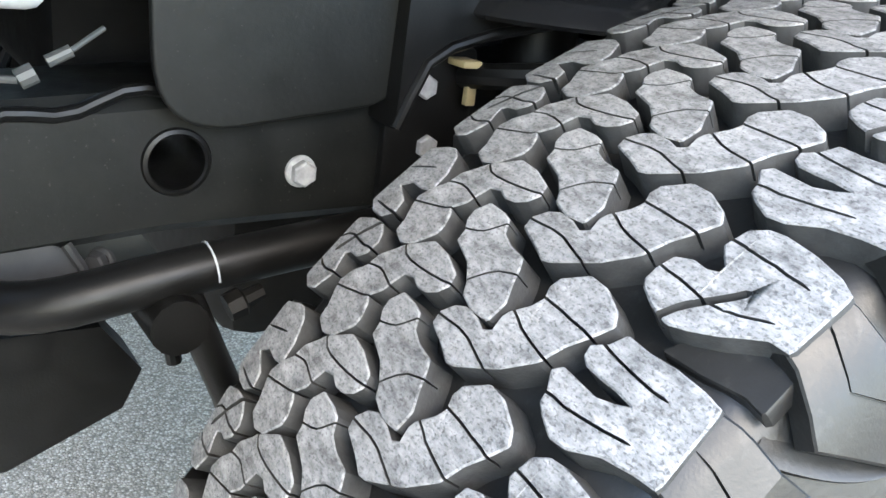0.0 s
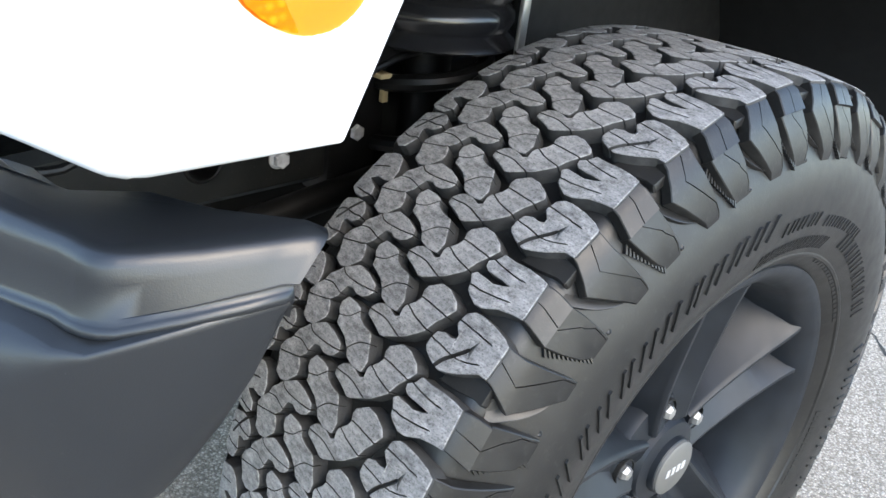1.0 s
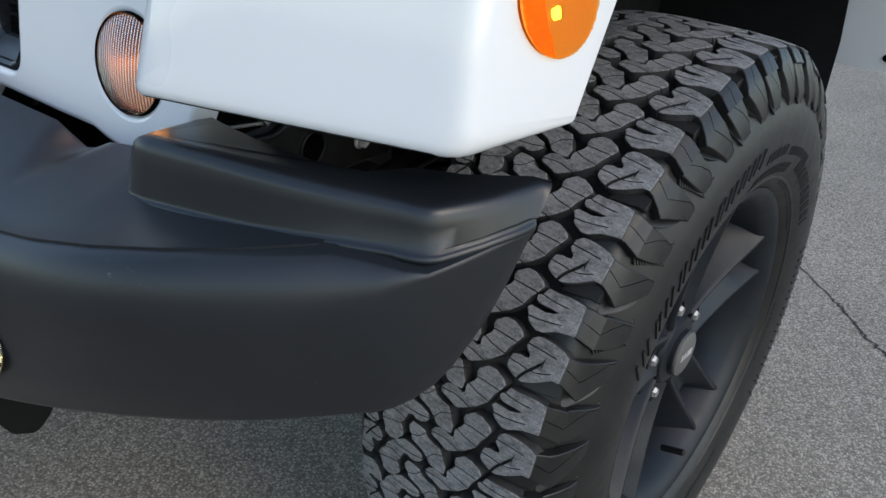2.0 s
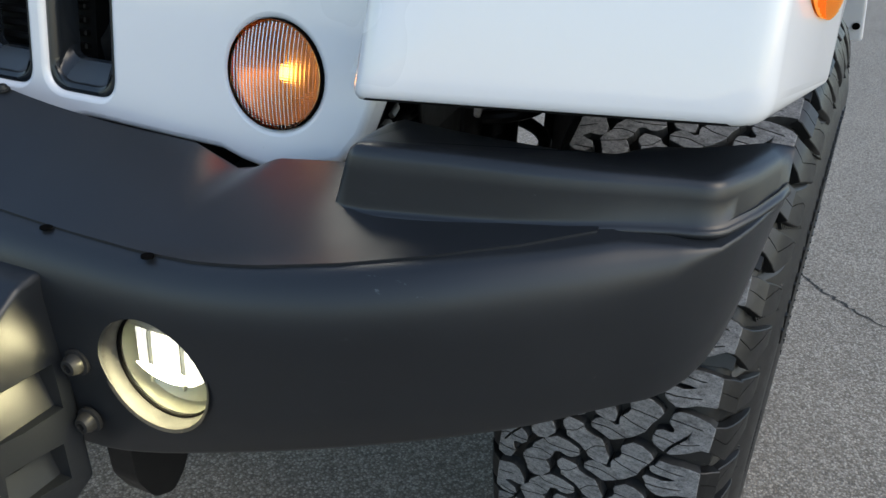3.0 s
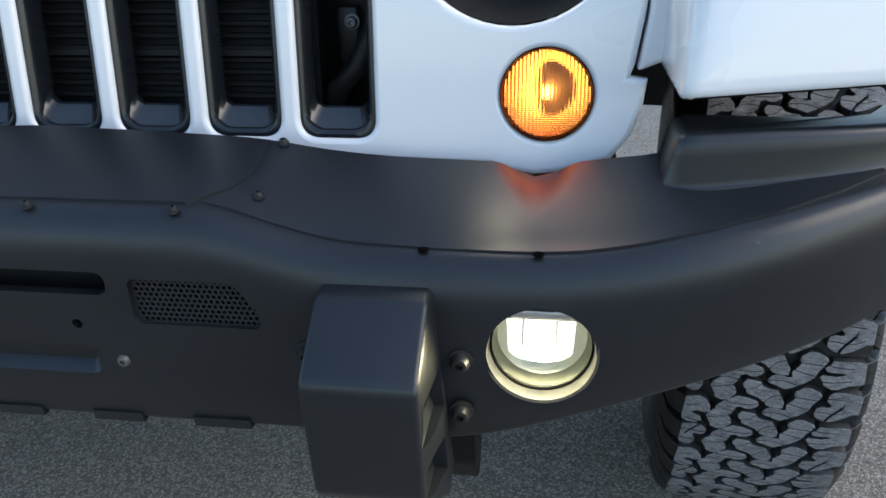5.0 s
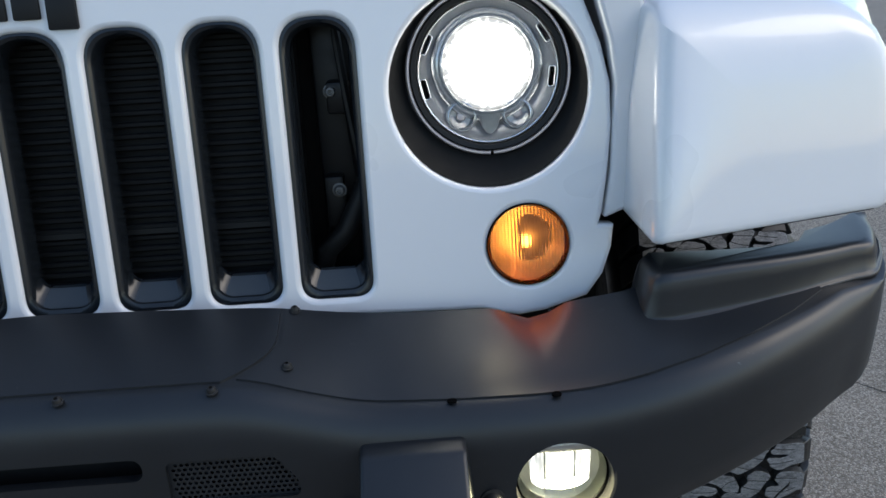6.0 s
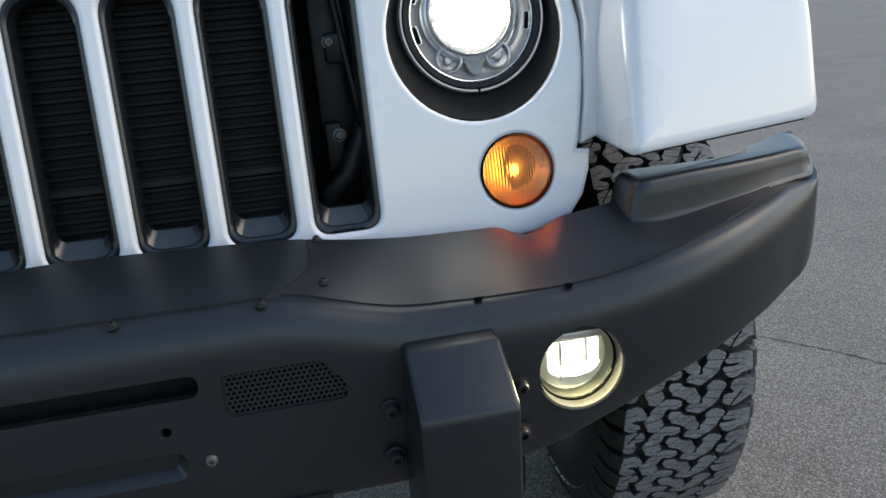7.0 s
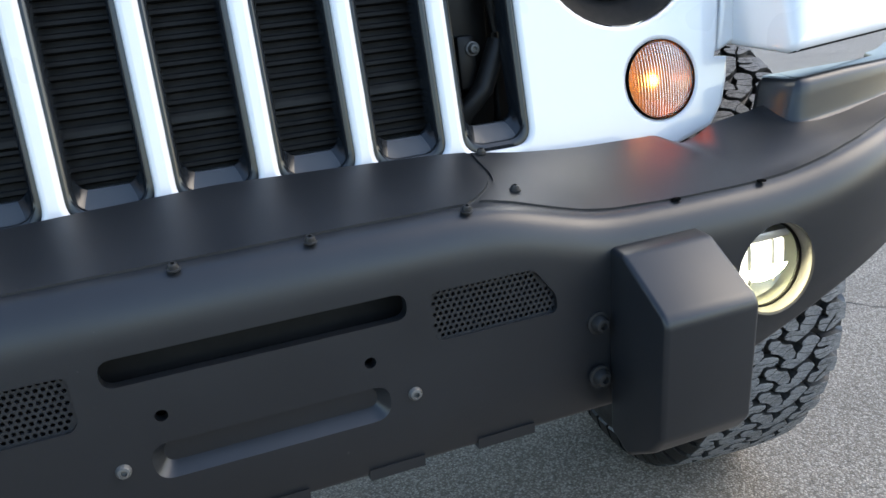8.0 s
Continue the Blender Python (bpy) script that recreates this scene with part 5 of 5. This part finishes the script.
# ---- chassis behind the bumper ----
def build_chassis():
    for s in (1, -1):
        prof = [(0.45, 0.618), (0.530, 0.618), (0.540, 0.626), (0.540, 0.698), (0.532, 0.708), (0.45, 0.708), (0.44, 0.698), (0.44, 0.626)]
        rail = loft([[(s * (x + dx), y, z + dz) for x, z in prof] for y, dx, dz in ((0.03, 0.0, -0.012), (0.12, 0.0, -0.006), (0.2, 0.0, 0.0), (0.42, 0.0, 0.0), (0.60, -0.03, 0.03), (1.2, -0.05, 0.03))])
        bore = lathe([(0.0, -0.12), (0.0170, -0.12), (0.0170, 0.02), (0.0, 0.02)], 36)
        bmesh.ops.transform(bore, matrix=Matrix.Translation((s * 0.540, 0.205, 0.665)) @ Matrix.Rotation(radians(90 * s), 4, 'Y'), verts=bore.verts)
        rail = cut(rail, bore)
        rail_ob = part("frame_rail", rail, RAILPAINT, car, "black boxed frame rail")
        edge = [(s * 0.541, 0.03 + k * 0.012, 0.676 + 0.0035 * math.sin(k * 1.15) + k * 0.0024) for k in range(16)]
        part("weld_edge", tube(edge, 0.0042, 10), CHASSIS, rail_ob)
        side = Matrix.Rotation(radians(90 * s), 4, 'Y')
        part("hole_rim", lathe([(0.0215, 0.0), (0.0205, 0.0018), (0.0182, 0.0026), (0.0170, 0.0012), (0.0167, -0.02)], 40), CHASSIS, rail_ob, at=Matrix.Translation((s * 0.540, 0.205, 0.665)) @ side)
        for y, z in ((0.286, 0.655), (0.375, 0.712), (0.381, 0.669)):
            part("bolt", hex_bolt(0.0088), OLDZINC, rail_ob, "zinc-plated hexagon bolt", at=Matrix.Translation((s * 0.541, y, z)) @ side)
        part("gusset", box(min(s * 0.50, s * 0.546), max(s * 0.50, s * 0.546), 0.345, 0.42, 0.60, 0.74, 0.006), CHASSIS, rail_ob)
        part("sensor_lead", join(tube([(s * 0.55, 0.134, 0.7255), (s * 0.55, 0.146, 0.7315)], 0.0034, 10), tube([(s * 0.55, 0.120, 0.716), (s * 0.55, 0.128, 0.720)], 0.0055, 10), tube([(s * 0.53, 0.07, 0.715), (s * 0.55, 0.120, 0.716)], 0.0022, 8), tube([(s * 0.55, 0.146, 0.7315), (s * 0.54, 0.165, 0.742)], 0.0016, 8)), BOLTGREY, car, "bare metal cable end")
        part("washer_tank", box(min(s * 0.50, s * 0.552), max(s * 0.50, s * 0.552), 0.02, 0.137, 0.750, 0.84, 0.010, 3), TANK, car, "off-white plastic tank behind the fender")
        # clamp of the anti-roll bar under the rail
        clamp = part("bar_clamp", loft([[(s * 0.50, y, z), (s * 0.536, y, z), (s * 0.540, y + 0.004, z - 0.010), (s * 0.540, y + 0.004, 0.578), (s * 0.50, y, 0.572)] for y, z in ((0.088, 0.612), (0.094, 0.617), (0.132, 0.620), (0.139, 0.616), (0.150, 0.606))]), CLAMP, car, "dull grey clamp of the anti-roll bar")
        part("bolt", hex_bolt(0.0072), CLAMP, clamp, at=Matrix.Translation((s * 0.538, 0.162, 0.606)) @ Matrix.Rotation(radians(90), 4, 'X') @ Matrix.Rotation(radians(40 * s), 4, 'Y'))
        part("clamp_edge", tube([(s * 0.541, 0.148, 0.582), (s * 0.541, 0.151, 0.602), (s * 0.536, 0.142, 0.618)], 0.0034, 8), CLAMP, clamp)
        # hanging shield
        sh = shape([rounded([(0.186, 0.684), (0.346, 0.704), (0.349, 0.94), (0.180, 0.94)], [0.050, 0.026, 0.01, 0.01], 8)], 0.006, 0.002)
        part("splash_shield", sh, RAILPAINT, car, "black rounded splash shield", at=Matrix.Translation((s * 0.556, 0, 0)) @ Matrix.Rotation(radians(90), 4, 'Z') @ UPRIGHT)
        blk = [(-0.02, 0.49), (0.106, 0.520), (0.180, 0.517), (0.209, 0.476), (0.194, 0.445), (0.112, 0.412), (-0.02, 0.43)]
        part("lower_bracket", loft([[(s * x, y, z) for y, z in blk] for x in (0.40, 0.452)]), CHASSIS, car, "black steel bracket under the frame")
        # coil spring with its seat
        spring = []
        for k in range(150):
            t = k / 149
            a = t * 2 * math.pi * 4.5
            spring.append((s * 0.545 + 0.066 * math.cos(a), 0.475 + 0.066 * math.sin(a), 0.47 + 0.30 * t))
        sp = part("coil_spring", tube(spring, 0.0095, 10), CHASSIS, car, "black coil spring")
        part("spring_seat", lathe([(0.0, 0.935), (0.080, 0.935), (0.078, 0.86), (0.080, 0.838), (0.0875, 0.828), (0.0885, 0.818), (0.082, 0.808), (0.0885, 0.800), (0.0895, 0.790), (0.084, 0.780), (0.091, 0.772), (0.094, 0.766), (0.090, 0.763), (0.078, 0.770), (0.0, 0.772)], 48), GLOSS, sp, at=Matrix.Translation((s * 0.545, 0.475, 0)))
        part("cable_strip", box(min(s * 0.642, s * 0.648), max(s * 0.642, s * 0.648), 0.50, 0.512, 0.76, 0.86, 0.002), ZINC, car, "pale metal strip beside the spring tower")
        part("damper", tube([(s * 0.545, 0.475, 0.42), (s * 0.545, 0.475, 0.80)], 0.028, 16), CHASSIS, sp)
        link = part("sway_bar_link", tube([(s * 0.585, 0.192, 0.605), (s * 0.585, 0.222, 0.529), (s * 0.585, 0.262, 0.41)], 0.0105, 12), CHASSIS, car, "black anti-roll bar link")
        part("bush", tube([(s * 0.560, 0.186, 0.588), (s * 0.605, 0.186, 0.588)], 0.017, 14), CHASSIS, link)
        part("link_nut", lathe([(0.0, -0.012), (0.0090, -0.012), (0.0095, -0.002), (0.0060, 0.0), (0.0055, 0.012), (0.0, 0.012)], 8), CHASSIS, link, at=Matrix.Translation((s * 0.585, 0.232, 0.590)) @ Matrix.Rotation(radians(-70), 4, 'X'))
        part("stud_end", tube([(s * 0.585, 0.186, 0.574), (s * 0.585, 0.189, 0.556)], 0.0048, 10), CHASSIS, link)
        arc = [(0.335, 0.690), (0.345, 0.712), (0.355, 0.732), (0.372, 0.7425), (0.403, 0.7515), (0.474, 0.7635), (0.561, 0.776), (0.63, 0.782)]
        tower = part("spring_tower", loft([[(s * 0.555, y, z), (s * 0.575, y, z), (s * 0.575, y, z + 0.008), (s * 0.568, y + 0.010, 0.93), (s * 0.50, y + 0.010, 0.93), (s * 0.50, y, z + 0.006)] for y, z in arc]), CHASSIS, car, "black pressed spring tower with a rolled lower edge")
        part("rolled_edge", tube([(s * 0.575, y, z + 0.001) for y, z in arc], 0.0042, 10), CHASSIS, tower)
        part("cable_clip", join(box(min(s * 0.55, s * 0.556), max(s * 0.55, s * 0.556), 0.405, 0.413, 0.700, 0.730, 0.001), box(min(s * 0.545, s * 0.565), max(s * 0.545, s * 0.565), 0.392, 0.408, 0.728, 0.733, 0.001)), BRASS, car, "yellowed cable clip")
    bar = [(-0.585, 0.38, 0.632), (-0.584, 0.20, 0.614), (-0.58, 0.115, 0.599), (-0.53, 0.07, 0.592), (-0.42, 0.06, 0.588), (0.42, 0.06, 0.588), (0.53, 0.07, 0.592), (0.58, 0.115, 0.599), (0.584, 0.20, 0.614), (0.585, 0.38, 0.632)]
    dense = []
    for a, b in zip(bar, bar[1:]):
        dense += [Vector(a).lerp(Vector(b), k / 5) for k in range(5)]
    dense.append(Vector(bar[-1]))
    for _ in range(3):
        dense = [dense[0]] + [(dense[k - 1] + dense[k] * 2 + dense[k + 1]) / 4 for k in range(1, len(dense) - 1)] + [dense[-1]]
    sway = part("sway_bar", tube(dense, 0.0145, 16), CHASSIS, car, "black anti-roll bar with a pale paint mark")
    part("paint_mark", tube([(0.5838, 0.2096, 0.6150), (0.5838, 0.2108, 0.6152)], 0.0147, 16), MARK, sway, "pale paint stripe")
    axle = part("front_axle", tube([(-0.75, 0.525, 0.397), (-0.3, 0.525, 0.39), (0.3, 0.525, 0.39), (0.75, 0.525, 0.397)], 0.042, 20), CHASSIS, car, "black front axle tube")
    part("differential", lathe([(0.0, -0.13), (0.08, -0.11), (0.125, -0.04), (0.125, 0.04), (0.08, 0.11), (0.0, 0.13)], 28), CHASSIS, axle, at=Matrix.Translation((-0.22, 0.53, 0.39)) @ Matrix.Rotation(radians(90), 4, 'Y'))
    # Added filler that keeps the centre slot black.
    part("slot_backing", box(-0.40, 0.40, -0.14, -0.06, 0.52, 0.69, 0.01), LINER, car, "dark block added behind the bumper's centre slot")
    part("skid_plate", box(-0.42, 0.42, -0.10, 0.05, 0.505, 0.515, 0.003), CHASSIS, car, "black under-bumper plate")
    part("cross_member", box(-0.42, 0.42, 0.06, 0.12, 0.63, 0.69, 0.01), CHASSIS, car, "black frame cross member")


build_chassis()

# tread blocks, last
build_tread(near_wheel, near_turn, 37.07)
build_tread(far_wheel, far_turn, 36.0)
